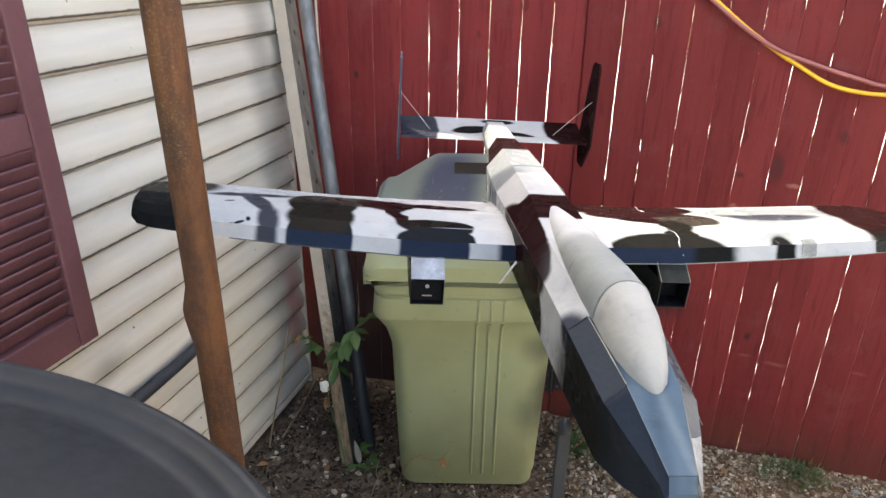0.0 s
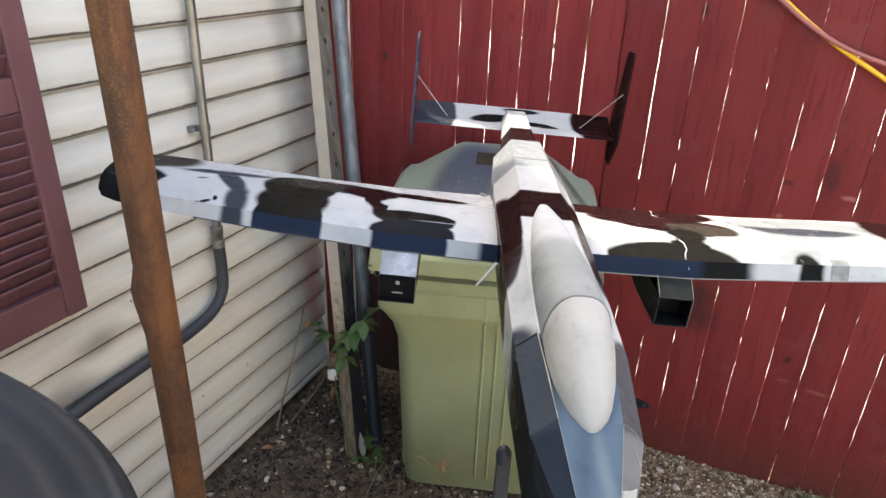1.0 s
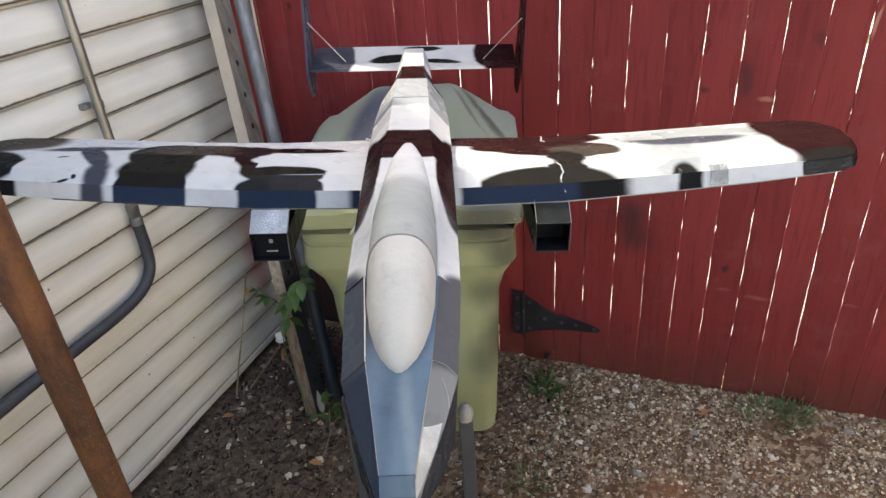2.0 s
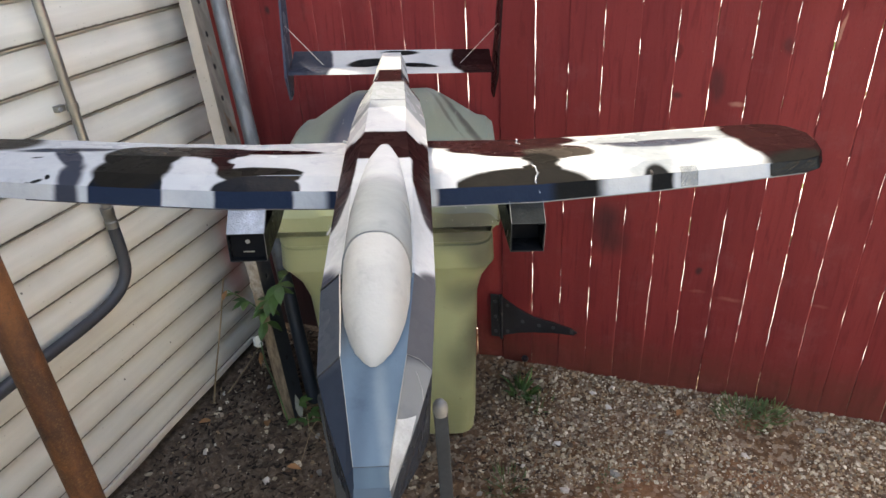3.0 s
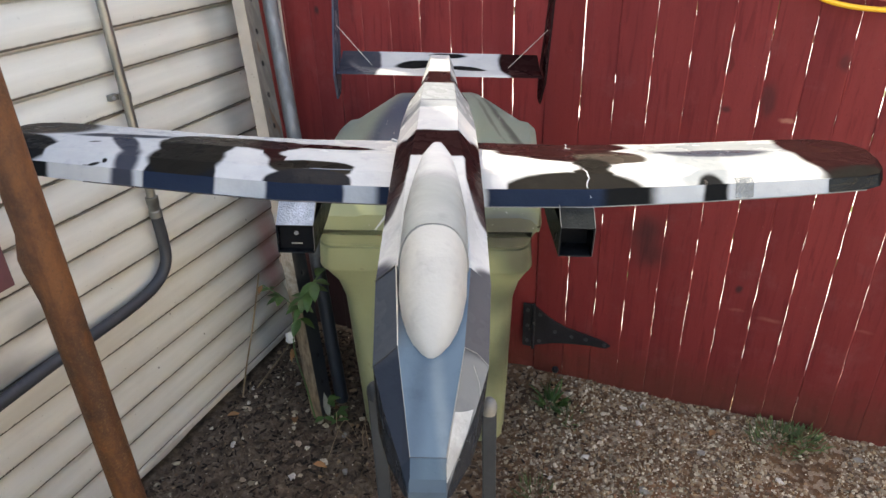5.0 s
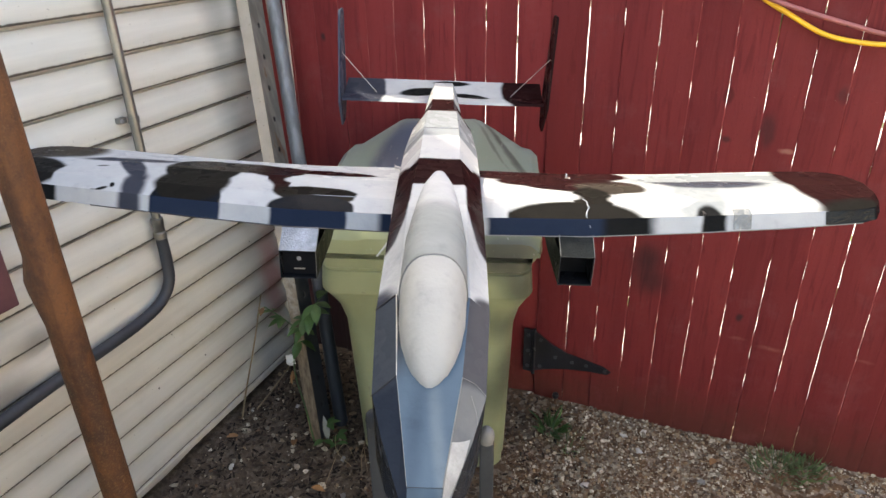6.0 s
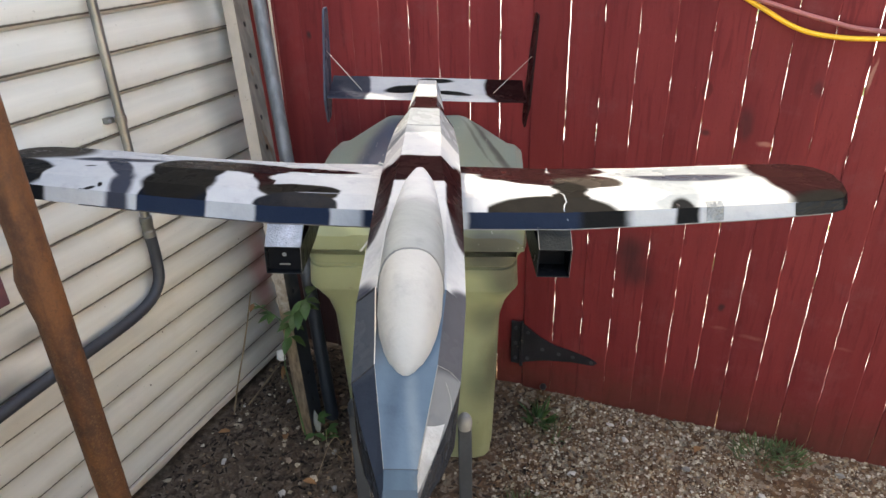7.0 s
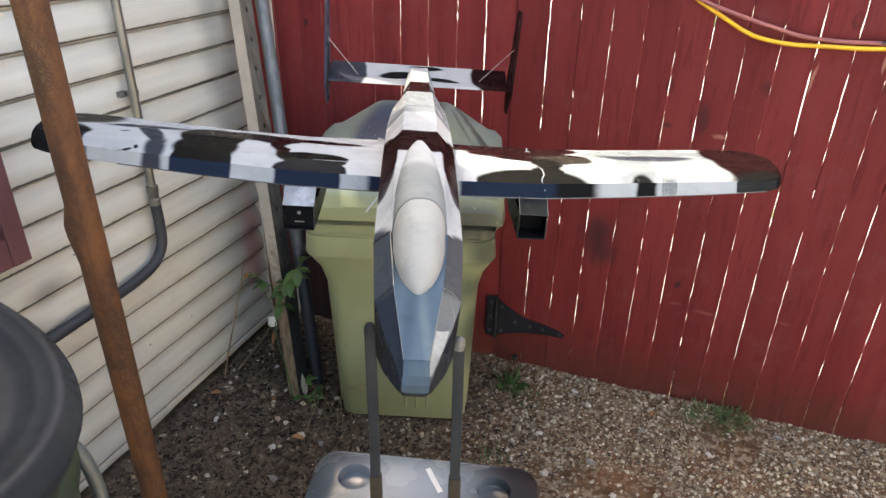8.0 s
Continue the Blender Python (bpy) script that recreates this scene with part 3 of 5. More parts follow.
EDGES = [-1.005, -0.905, -0.812, -0.711, -0.612, -0.510, -0.409, -0.307, -0.209, -0.106, 0.001, 0.098, 0.194, 0.291, 0.388, 0.483, 0.578, 0.671, 0.763, 0.858, 0.952, 1.034]


def board_mesh(width, y, top):
    bm = bmesh.new()
    h = width / 2
    n = 56
    rings = []
    rr = random.Random(int(width * 1e7))
    wl = [rr.uniform(-1, 1) for _ in range(n + 1)]
    wr = [rr.uniform(-1, 1) for _ in range(n + 1)]
    for k in range(n + 1):
        a, c = -h + 0.0013 * wl[k], h + 0.0013 * wr[k]
        z = top * k / n
        rings.append([(a, y + 0.0015, z), (a + 0.002, y, z), (c - 0.002, y, z), (c, y + 0.0015, z), (c - 0.0025, y + 0.013, z), (a + 0.0025, y + 0.013, z)])
    loft(rings, bm=bm)
    return bm


def make_fence():
    fence = structure(empty("fence", Matrix.Translation((0, 0, 0))), "dark red painted board fence", "fence")
    gate = structure(empty("gate", Matrix.Translation((0, 0, 0))), "dark red board gate with narrow gaps between boards", "gate")
    rnd = random.Random(4)
    edges = [-1.60, -1.50, -1.40, -1.30, -1.20, -1.106] + EDGES + [EDGES[-1] + 0.0985 * k for k in range(1, 26)]
    for i, (a, b) in enumerate(zip(edges, edges[1:])):
        is_gate = -0.12 < a < 1.15
        if i < 14:
            gap = (0.0, 0.0, 0.0, 0.0, 0.0, 0.0, 0.0012, 0.0012, 0.0012, 0.0014, 0.0020, 0.0020, 0.0018, 0.0024)[i]
        else:
            gap = rnd.uniform(0.0001, 0.0007) + 0.0008 * max(0.0, a - 0.25)
        if i == 14:
            gap = 0.004
        y = FENCE_Y if not is_gate else FENCE_Y - 0.012
        y += rnd.uniform(-0.0025, 0.0025)
        top = 2.05 + rnd.uniform(-0.01, 0.01)
        foot = rnd.uniform(-0.02, 0.0)
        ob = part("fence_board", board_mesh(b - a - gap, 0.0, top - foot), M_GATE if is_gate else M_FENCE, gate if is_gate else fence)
        ob.matrix_basis = pose((a + b) / 2, y, foot, 0, rnd.uniform(-0.025, 0.025), rnd.uniform(-0.5, 0.5))
    for z in (0.10, 0.87, 1.62):
        part("rail", box_bm((-1.58, FENCE_Y + 0.022, z), (-0.112, FENCE_Y + 0.06, z + 0.085), 0.003), M_RAIL, fence)
        part("rail", box_bm((1.26, FENCE_Y + 0.022, z), (3.6, FENCE_Y + 0.06, z + 0.085), 0.003), M_RAIL, fence)
        part("rail", box_bm((-0.10, FENCE_Y + 0.012, z), (1.24, FENCE_Y + 0.05, z + 0.085), 0.003), M_RAIL, gate)
    part("post", box_bm((-0.19, FENCE_Y + 0.064, -0.1), (-0.045, FENCE_Y + 0.15, 1.8), 0.004), M_RAIL, fence)
    # long black strap hinge
    hinge = part("strap_hinge", box_bm((-0.148, FENCE_Y - 0.022, 0.108), (-0.112, FENCE_Y - 0.014, 0.288), 0.002), M_IRON, gate, "black iron strap hinge")
    bm = bmesh.new()
    out = [(-0.106, 0.285), (-0.085, 0.269), (-0.04, 0.239), (0.01, 0.217), (0.08, 0.204), (0.140, 0.190), (0.164, 0.176), (0.152, 0.164), (0.08, 0.162), (0.01, 0.152), (-0.04, 0.141), (-0.09, 0.123), (-0.106, 0.115)]
    loft([[(x, FENCE_Y - 0.0165, z) for x, z in out], [(x, FENCE_Y - 0.023, z) for x, z in out]], bm=bm)
    part("strap", bm, M_IRON, hinge)
    part("pin", tube([(-0.109, FENCE_Y - 0.022, 0.103), (-0.109, FENCE_Y - 0.022, 0.293)], 0.006), M_IRON, hinge, smooth=40)
    for x, z in ((-0.13, 0.28), (-0.13, 0.215), (-0.13, 0.15), (-0.085, 0.27), (-0.085, 0.158), (-0.03, 0.21), (0.03, 0.203), (0.08, 0.202), (0.145, 0.194)):
        b = revolve([(0.0001, -0.004), (0.006, -0.003), (0.0075, 0.001)], 10)
        bmesh.ops.transform(b, matrix=pose(x, FENCE_Y - 0.0235, z - 0.017, 90), verts=b.verts)
        part("screw", b, M_SCREW, hinge)
    return fence, gate


make_fence()


# ---------- corner posts ----------
def make_corner_posts():
    # two loose posts leaning together into the corner
    up = Vector((-0.223, 0.240, 1.0)).normalized()
    ax = (Vector((1, 0, 0)) - up * up.x).normalized()
    lean = Matrix((ax, up.cross(ax), up)).transposed().to_4x4()
    lean.translation = (-0.713, 1.565, 0.0)
    x0, y0, long = -0.042, 0.0, 1.64
    post = part("perforated_post", box_bm((x0 + 0.004, y0 + 0.0032, -0.03), (x0 + 0.032, y0 + 0.074, long)), M_IRON, None)
    post.matrix_world = lean
    tagged(post, "loose steel post with holes leaning in the corner, front painted cream", "post")
    part("front_face", box_bm((x0, y0, -0.03), (x0 + 0.042, y0 + 0.003, long), 0.001), M_POSTFACE, post, "cream face of the post, brown towards the bottom")
    # side face built in strips round round holes
    n = 16
    bm = bmesh.new()
    yc, pitch = y0 + 0.040, 0.0975
    zs = [0.020 + pitch * k for k in range(17)]
    xf = x0 + 0.042
    for z in zs:
        ring_in = [bm.verts.new((xf, yc + 0.0075 * math.cos(2 * math.pi * k / n), z + 0.0095 * math.sin(2 * math.pi * k / n))) for k in range(n)]
        ring_out = []
        for k in range(n):
            c, s = math.cos(2 * math.pi * k / n), math.sin(2 * math.pi * k / n)
            m = max(abs(c), abs(s))
            ring_out.append(bm.verts.new((xf, yc + 0.036 * c / m, z + pitch / 2 * s / m)))
        for k in range(n):
            bm.faces.new((ring_in[k], ring_in[(k + 1) % n], ring_out[(k + 1) % n], ring_out[k]))
    bmesh.ops.remove_doubles(bm, verts=bm.verts[:], dist=0.0005)
    ext = bmesh.ops.extrude_face_region(bm, geom=bm.faces[:])
    bmesh.ops.translate(bm, vec=(-0.003, 0, 0), verts=[v for v in ext["geom"] if isinstance(v, bmesh.types.BMVert)])
    part("holed_face", bm, M_PERF, post, "steel face with a row of round holes")
    pipe = part("pipe_post", tube([(0.018, 0.110, -0.03), (0.018, 0.110, 0.8), (0.018, 0.110, long - 0.01)], 0.0235, 24), M_PIPE, None, smooth=40)
    pipe.matrix_world = lean
    tagged(pipe, "weathered galvanised steel pipe leaning in the fence corner", "post")
    strip = part("fence_edge_strip", box_bm((-1.0135, 2.066, 0), (-1.0085, 2.0745, 1.8)), M_TRIM, None)
    structure(strip, "thin pale strip at the end of the fence", "trim")


make_corner_posts()


# ---------- conduit on the wall ----------
def make_conduit():
    x = WALL_X + 0.030
    con = empty("electrical_conduit", Matrix.Translation((0, 0, 0)), label="steel conduit running down the siding into a gray plastic elbow", category="conduit")
    part("steel_pipe", tube([(x, 1.404, 3.2), (x, 1.404, 1.6), (x, 1.404, 0.83)], 0.0125, 16), M_EMT, con, smooth=40)
    elbow = spline([(x, 1.404, 0.80), (x, 1.406, 0.71), (x + 0.002, 1.394, 0.645), (x + 0.003, 1.345, 0.602), (x + 0.003, 1.25, 0.583), (x + 0.002, 1.09, 0.577), (x, 0.92, 0.571), (x, 0.60, 0.552), (x, 0.2, 0.52)], 8)
    part("plastic_elbow", tube(elbow, 0.0165, 16), M_PVC, con, "dark gray plastic conduit bend", smooth=40)
    b = revolve([(0.0126, 0.785), (0.018, 0.787), (0.018, 0.806), (0.016, 0.808), (0.016, 0.826), (0.0175, 0.828), (0.0175, 0.848), (0.0126, 0.85)], 20)
    bmesh.ops.translate(b, vec=(x, 1.404, 0), verts=b.verts)
    part("coupling", b, M_EMT, con, smooth=40)
    for z in (1.135, 1.95):
        b = revolve([(0.0126, z - 0.009), (0.015, z - 0.009), (0.015, z + 0.009), (0.0126, z + 0.009)], 16)
        bmesh.ops.translate(b, vec=(x, 1.404, 0), verts=b.verts)
        box(b, (x - 0.029, 1.369, z - 0.008), (x - 0.012, 1.394, z + 0.008), 0.002)
        clamp = part("clamp", b, M_EMT, con)
        s = revolve([(0.0001, 0.006), (0.005, 0.005), (0.006, 0.0)], 10)
        bmesh.ops.transform(s, matrix=pose(x - 0.013, 1.376, z, 0, 90), verts=s.verts)
        part("screw", s, M_GALV, clamp)


make_conduit()


# ---------- louvred shutter ----------
def make_shutter():
    sh = empty("window_shutter", Matrix.Translation((0, 0, 0)), label="maroon plastic louvred shutter fixed to the siding", category="shutter")
    y1, y0, zb, zt = 0.957, 0.60, 0.818, 2.20
    xa, xb = WALL_X + 0.004, WALL_X + 0.044
    part("stile", box_bm((xa, y1 - 0.05, zb), (xb, y1, zt), 0.004), M_SHUTTER, sh)
    part("stile", box_bm((xa, y0, zb), (xb, y0 + 0.05, zt), 0.004), M_SHUTTER, sh)
    for z0, z1 in ((zb + 0.0005, zb + 0.078), (1.278, 1.345), (zt - 0.09, zt - 0.0005)):
        part("cross_rail", box_bm((xa, y0 + 0.0505, z0), (xb - 0.002, y1 - 0.0505, z1), 0.004), M_SHUTTER, sh)
    part("back_panel", box_bm((xa - 0.002, y0 + 0.02, zb + 0.02), (xa + 0.006, y1 - 0.02, zt - 0.02)), M_SHUTTER, sh)
    slat = box_bm((-0.003, y0 + 0.048, -0.021), (0.003, y1 - 0.048, 0.021), 0.002, 1)
    first = part("louvre", slat, M_SHUTTER, sh)
    k = 0
    for z0, z1 in ((0.915, 1.272), (1.368, 2.1)):
        z = z0
        while z < z1:
            ob = first if k == 0 else new("louvre", first.data)
            ob.parent = sh
            ob.matrix_basis = pose(xa + 0.022, 0, z, 0, 27, 0)
            z += 0.0285
            k += 1


make_shutter()


# ---------- rusty pole ----------
ZK = 1.115  # height of the weld bulge on the pole


def make_pole():
    n = 28
    rings = []
    for k in range(131):
        z = 0.02 * k
        ring = []
        swell = max(0.0, 1 - abs(z - ZK) / 0.075) if z < ZK else max(0.0, 1 - (z - ZK) / 0.045)
        for i in range(n):
            a = 2 * math.pi * i / n
            rr = 0.0262 + 0.0105 * swell * max(0.0, math.cos(a - 3.75)) ** 1.5 + 0.0004 * noise.noise((2 * math.cos(a), 2 * math.sin(a), z * 9))
            ring.append((rr * math.cos(a), rr * math.sin(a), z))
        rings.append(ring)
    ob = part("steel_pole", loft(rings), M_RUST, None, smooth=40)
    ob.matrix_world = pose(-0.5393, 0.7141, -0.01, -0.18, -0.28)
    return tagged(ob, "tall round steel pole covered in brown rust", "pole")


make_pole()


# ---------- wheeled rubbish bin ----------
def make_bin_thing():
    root = empty("wheelie_bin", pose(-0.318, 1.618, 0.0, 0, 0, 16.5), label="olive green plastic wheeled rubbish bin with sprayed smudges", category="bin")
    rings = []
    for z, hx, y0, y1, r in ((0.0, 0.212, -0.012, 0.36, 0.05), (0.012, 0.220, -0.022, 0.37, 0.05), (0.05, 0.222, -0.023, 0.372, 0.05), (0.056, 0.226, -0.026, 0.375, 0.05),
                             (0.30, 0.236, -0.025, 0.40, 0.05), (0.54, 0.246, -0.026, 0.42, 0.05), (0.60, 0.262, -0.034, 0.43, 0.05),
                             (0.655, 0.288, -0.062, 0.45, 0.05), (0.668, 0.291, -0.068, 0.452, 0.05)):
        rings.append(round_rect(hx, y0, y1, z, r, 7))
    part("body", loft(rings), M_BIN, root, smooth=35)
    rim = [round_rect(hx, y0, y1, z, 0.05, 7) for z, hx, y0, y1 in
           ((0.664, 0.293, -0.070, 0.454), (0.672, 0.296, -0.073, 0.456), (0.735, 0.291, -0.069, 0.454), (0.738, 0.287, -0.065, 0.452), (0.744, 0.287, -0.065, 0.452), (0.748, 0.291, -0.069, 0.454), (0.80, 0.288, -0.066, 0.452))]
    part("rim", loft(rim), M_BIN, root, smooth=35)
    for x in (0.012, 0.049, 0.086):
        pts = [(x, -0.026, 0.06), (x, -0.0255, 0.30), (x, -0.0265, 0.54), (x, -0.035, 0.60), (x, -0.062, 0.652)]
        b = bmesh.new()
        tube(pts, 0.0044, 6, bm=b)
        tube([(x + 0.002, -0.0725, 0.668), (x + 0.003, -0.0695, 0.735)], 0.0044, 6, bm=b)
        part("rib", b, M_BIN, root, smooth=60)
    rows = ((-0.086, 0.292, 0.800, 0.806, 0.806, 0.14), (-0.082, 0.309, 0.800, 0.838, 0.842, 0.15), (-0.05, 0.314, 0.800, 0.868, 0.882, 0.15), (0.10, 0.316, 0.800, 0.905, 0.950, 0.14), (0.25, 0.315, 0.800, 0.930, 0.996, 0.125),
            (0.37, 0.311, 0.800, 0.945, 1.026, 0.110), (0.43, 0.306, 0.800, 0.942, 1.026, 0.108), (0.465, 0.288, 0.800, 0.92, 0.978, 0.10), (0.478, 0.275, 0.800, 0.84, 0.86, 0.10))
    rings = []
    for y, hx, z0, zs, zt, hw in rows:
        half = [(hx, z0), (hx + 0.002, z0 + 0.012), (hx - 0.004, zs - 0.022), (hx - 0.024, zs - 0.004), (hx - 0.05, zs), (hw + 0.02, zt - 0.006), (hw, zt)]
        rings.append([(x, y, z) for x, z in half] + [(-x, y, z) for x, z in half[::-1]])
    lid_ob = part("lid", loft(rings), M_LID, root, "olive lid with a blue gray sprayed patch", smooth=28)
    # no recess is cut: the slot's shade is this pad's dark colour
    slot = box_bm((-0.058, -0.036, -0.006), (0.052, 0.036, 0.0025), 0.004)
    bmesh.ops.transform(slot, matrix=pose(-0.003, 0.31, 1.0105, 14), verts=slot.verts)
    part("slot_shade_pad", slot, M_SLOT, lid_ob, "dark pad standing in for the shaded grip slot")
    h = bmesh.new()
    box(h, (-0.325, 0.02, 0.735), (-0.292, 0.10, 0.745), 0.003)
    box(h, (-0.325, 0.02, 0.775), (-0.292, 0.10, 0.787), 0.003)
    box(h, (-0.328, 0.018, 0.735), (-0.318, 0.102, 0.787), 0.003)
    part("side_handle", h, M_BIN, root)
    return root


make_bin_thing()


# ---------- round can with domed lid ----------
def make_can():
    root = empty("round_trash_can", pose(-0.384, 0.12, 0.0), label="dark green round trash can with a black lid sitting askew", category="trash can")
    part("body", revolve([(0.225, 0.0), (0.235, 0.02), (0.248, 0.3), (0.262, 0.7), (0.276, 0.96), (0.279, 1.0), (0.287, 1.01), (0.287, 1.03), (0.279, 1.04), (0.281, 1.085), (0.25, 1.088)], 56), M_CANGREEN, root, smooth=40)
    n = Vector((0.27, 0.35, 1.0)).normalized()
    tilt = n.to_track_quat("Z", "Y").to_matrix().to_4x4()
    tilt.translation = (0, 0, 1.237)
    lid = revolve([(0.318, -0.034), (0.331, -0.033), (0.337, -0.020), (0.338, -0.004), (0.335, 0.003), (0.324, 0.009), (0.318, 0.016), (0.311, 0.0185), (0.303, 0.016), (0.297, 0.010), (0.290, 0.0105), (0.284, 0.006), (0.276, -0.002), (0.262, -0.004), (0.250, 0.001), (0.12, 0.006), (0.0005, 0.008)], 84)
    bmesh.ops.transform(lid, matrix=tilt, verts=lid.verts)
    part("lid", lid, M_CANBLACK, root, "black round lid with stepped rings", smooth=50)
    hd = spline([(0.270 * 0.30, 0.270 * 0.954, 0.965), (0.294 * 0.30, 0.294 * 0.954, 0.945), (0.304 * 0.33, 0.304 * 0.944, 0.90), (0.304 * 0.36, 0.304 * 0.933, 0.84), (0.29 * 0.38, 0.29 * 0.925, 0.80), (0.255 * 0.40, 0.255 * 0.917, 0.79)], 6)
    part("handle", tube(hd, 0.010, 12), M_CLEAR, root, "gray plastic side handle", smooth=40)


make_can()


# ---------- cooler and stand ----------
def make_cooler_thing():
    root = empty("cooler_box", pose(0.050, 0.838, 0.0, 0, 0, 13.5), label="gray plastic cooler box with drink recesses in its lid", category="cooler")
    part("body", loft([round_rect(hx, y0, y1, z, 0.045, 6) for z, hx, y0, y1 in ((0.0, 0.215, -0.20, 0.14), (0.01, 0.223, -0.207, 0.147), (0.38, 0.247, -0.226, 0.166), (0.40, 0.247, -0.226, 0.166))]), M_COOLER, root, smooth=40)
    bm = bmesh.new()
    outer = [round_rect(hx, y0, y1, z, 0.05, 6) for z, hx, y0, y1 in ((0.40, 0.259, -0.236, 0.178), (0.445, 0.262, -0.239, 0.180), (0.466, 0.254, -0.232, 0.172), (0.480, 0.232, -0.212, 0.150))]
    loft(outer, cap=False, bm=bm)
    bm.verts.ensure_lookup_table()
    top = [v for v in bm.verts if abs(v.co.z - 0.480) < 1e-5]
    edges = [e for e in bm.edges if e.verts[0] in top and e.verts[1] in top]
    for cx in (-0.155, 0.158):
        prev = None
        for r, z in ((0.038, 0.480), (0.035, 0.472), (0.034, 0.458), (0.029, 0.456)):
            ring = [bm.verts.new((cx + r * math.cos(2 * math.pi * k / 24), 0.085 + r * math.sin(2 * math.pi * k / 24), z)) for k in range(24)]
            if prev is None:
                edges += [bm.edges.new((ring[k], ring[(k + 1) % 24])) for k in range(24)]
            else:
                for k in range(24):
                    bm.faces.new((prev[k], prev[(k + 1) % 24], ring[(k + 1) % 24], ring[k]))
            prev = ring
        bm.faces.new(prev)
    bmesh.ops.triangle_fill(bm, use_beauty=True, edges=edges)
    lid = part("lid", bm, M_COOLER, root, "gray lid with two round recesses", smooth=30)
    for k in range(3):
        part("grip_rib", box_bm((-0.06, 0.03 - 0.014 * k, 0.4785), (0.05, 0.036 - 0.014 * k, 0.4835), 0.0015), M_COOLER, lid)
    # flat white strip standing in for a sun glint on the lid
    strip = bmesh.new()
    box(strip, (-0.006, -0.0375, 0.4805), (0.006, 0.0375, 0.4817), 0.0005, 1, m=pose(0.0235, 0.0957, 0, 0, 0, 29.3))
    part("sun_glint_strip", strip, M_WHITE, lid, "short white strip painted in as a sun glint")
    return root


make_cooler_thing()


def make_stand():
    root = empty("airplane_stand", Matrix.Translation((0, 0, 0)), label="two dark gray upright bars holding the model airplane", category="stand")
    for x, y, top, cap in ((0.176, 0.692, 1.048, M_CAP), (0.050, 0.650, 1.068, M_BAR)):
        m = pose(x, y, 0, 0, 0, 21)
        post = part("upright", box_bm((-0.0085, -0.005, 0.70), (0.0085, 0.005, top), 0.002, m=m), M_BAR, root)
        part("lower_sleeve", box_bm((-0.0102, -0.0068, 0.478), (0.0102, 0.0068, 0.775), 0.002, m=m), M_BARWOOD, post, "brown painted lower sleeve")
        c = revolve([(0.0085, -0.010), (0.0096, -0.002), (0.0086, 0.005), (0.0052, 0.010), (0.0005, 0.012)], 18)
        bmesh.ops.transform(c, matrix=pose(x, y, top), verts=c.verts)
        part("end_cap", c, cap, post, smooth=50)


make_stand()


# ---------- model airplane ----------
TH, RO = radians(21.7), radians(3.0)
AU = Vector((math.cos(TH) * math.cos(RO), math.sin(TH) * math.cos(RO), -math.sin(RO)))
AV = Vector((-math.sin(TH), math.cos(TH), 0))
AW = AU.cross(AV)
PLANE = Matrix((AU, AV, AW)).transposed().to_4x4()
PLANE.translation = (0.186, 0.494, 1.125)

NOSE_ROWS = [  # aft distance: top half width, top z, shoulder half width, shoulder z, lower half width, lower z, keel half width, keel z
    (-0.004, 0.0155, 0.000, 0.0165, -0.004, 0.0155, -0.010, 0.012, -0.013),
    (0.008, 0.0155, 0.025, 0.023, 0.014, 0.021, -0.020, 0.013, -0.028),
    (0.060, 0.0235, 0.044, 0.042, 0.030, 0.040, -0.034, 0.022, -0.048),
    (0.112, 0.0320, 0.064, 0.0568, 0.042, 0.053, -0.044, 0.026, -0.060),
    (0.243, 0.0420, 0.0786, 0.066, 0.056, 0.060, -0.038, 0.030, -0.056),
]
FUSELAGE = [
    (0.2432, 0.0420, 0.0786, 0.066, 0.056, 0.060, -0.038, 0.030, -0.056),
    (0.500, 0.043, 0.090, 0.070, 0.060, 0.062, -0.038, 0.030, -0.058),
    (0.680, 0.035, 0.098, 0.072, 0.056, 0.064, -0.038, 0.030, -0.058),
    (0.870, 0.034, 0.096, 0.072, 0.050, 0.070, -0.035, 0.030, -0.055),
    (1.030, 0.031, 0.093, 0.064, 0.048, 0.058, -0.015, 0.026, -0.030),
]
BOOM = [(1.030, 0.026, 0.089, 0.052, 0.050, 0.048, 0.000, 0.020, -0.015),
        (1.090, 0.025, 0.088, 0.046, 0.052, 0.040, 0.008, 0.018, -0.004),
        (1.330, 0.023, 0.085, 0.033, 0.062, 0.028, 0.030, 0.014, 0.022)]


def hull(rows, mats=None):
    rings = []
    for b, tw, zt, ow, zo, lw, zl, kw, zk in rows:
        rings.append([(-tw, b, zt), (tw, b, zt), (ow, b, zo), (lw, b, zl), (kw, b, zk), (-kw, b, zk), (-lw, b, zl), (-ow, b, zo)])
    return loft(rings, mats=mats)


BIG = 9.0
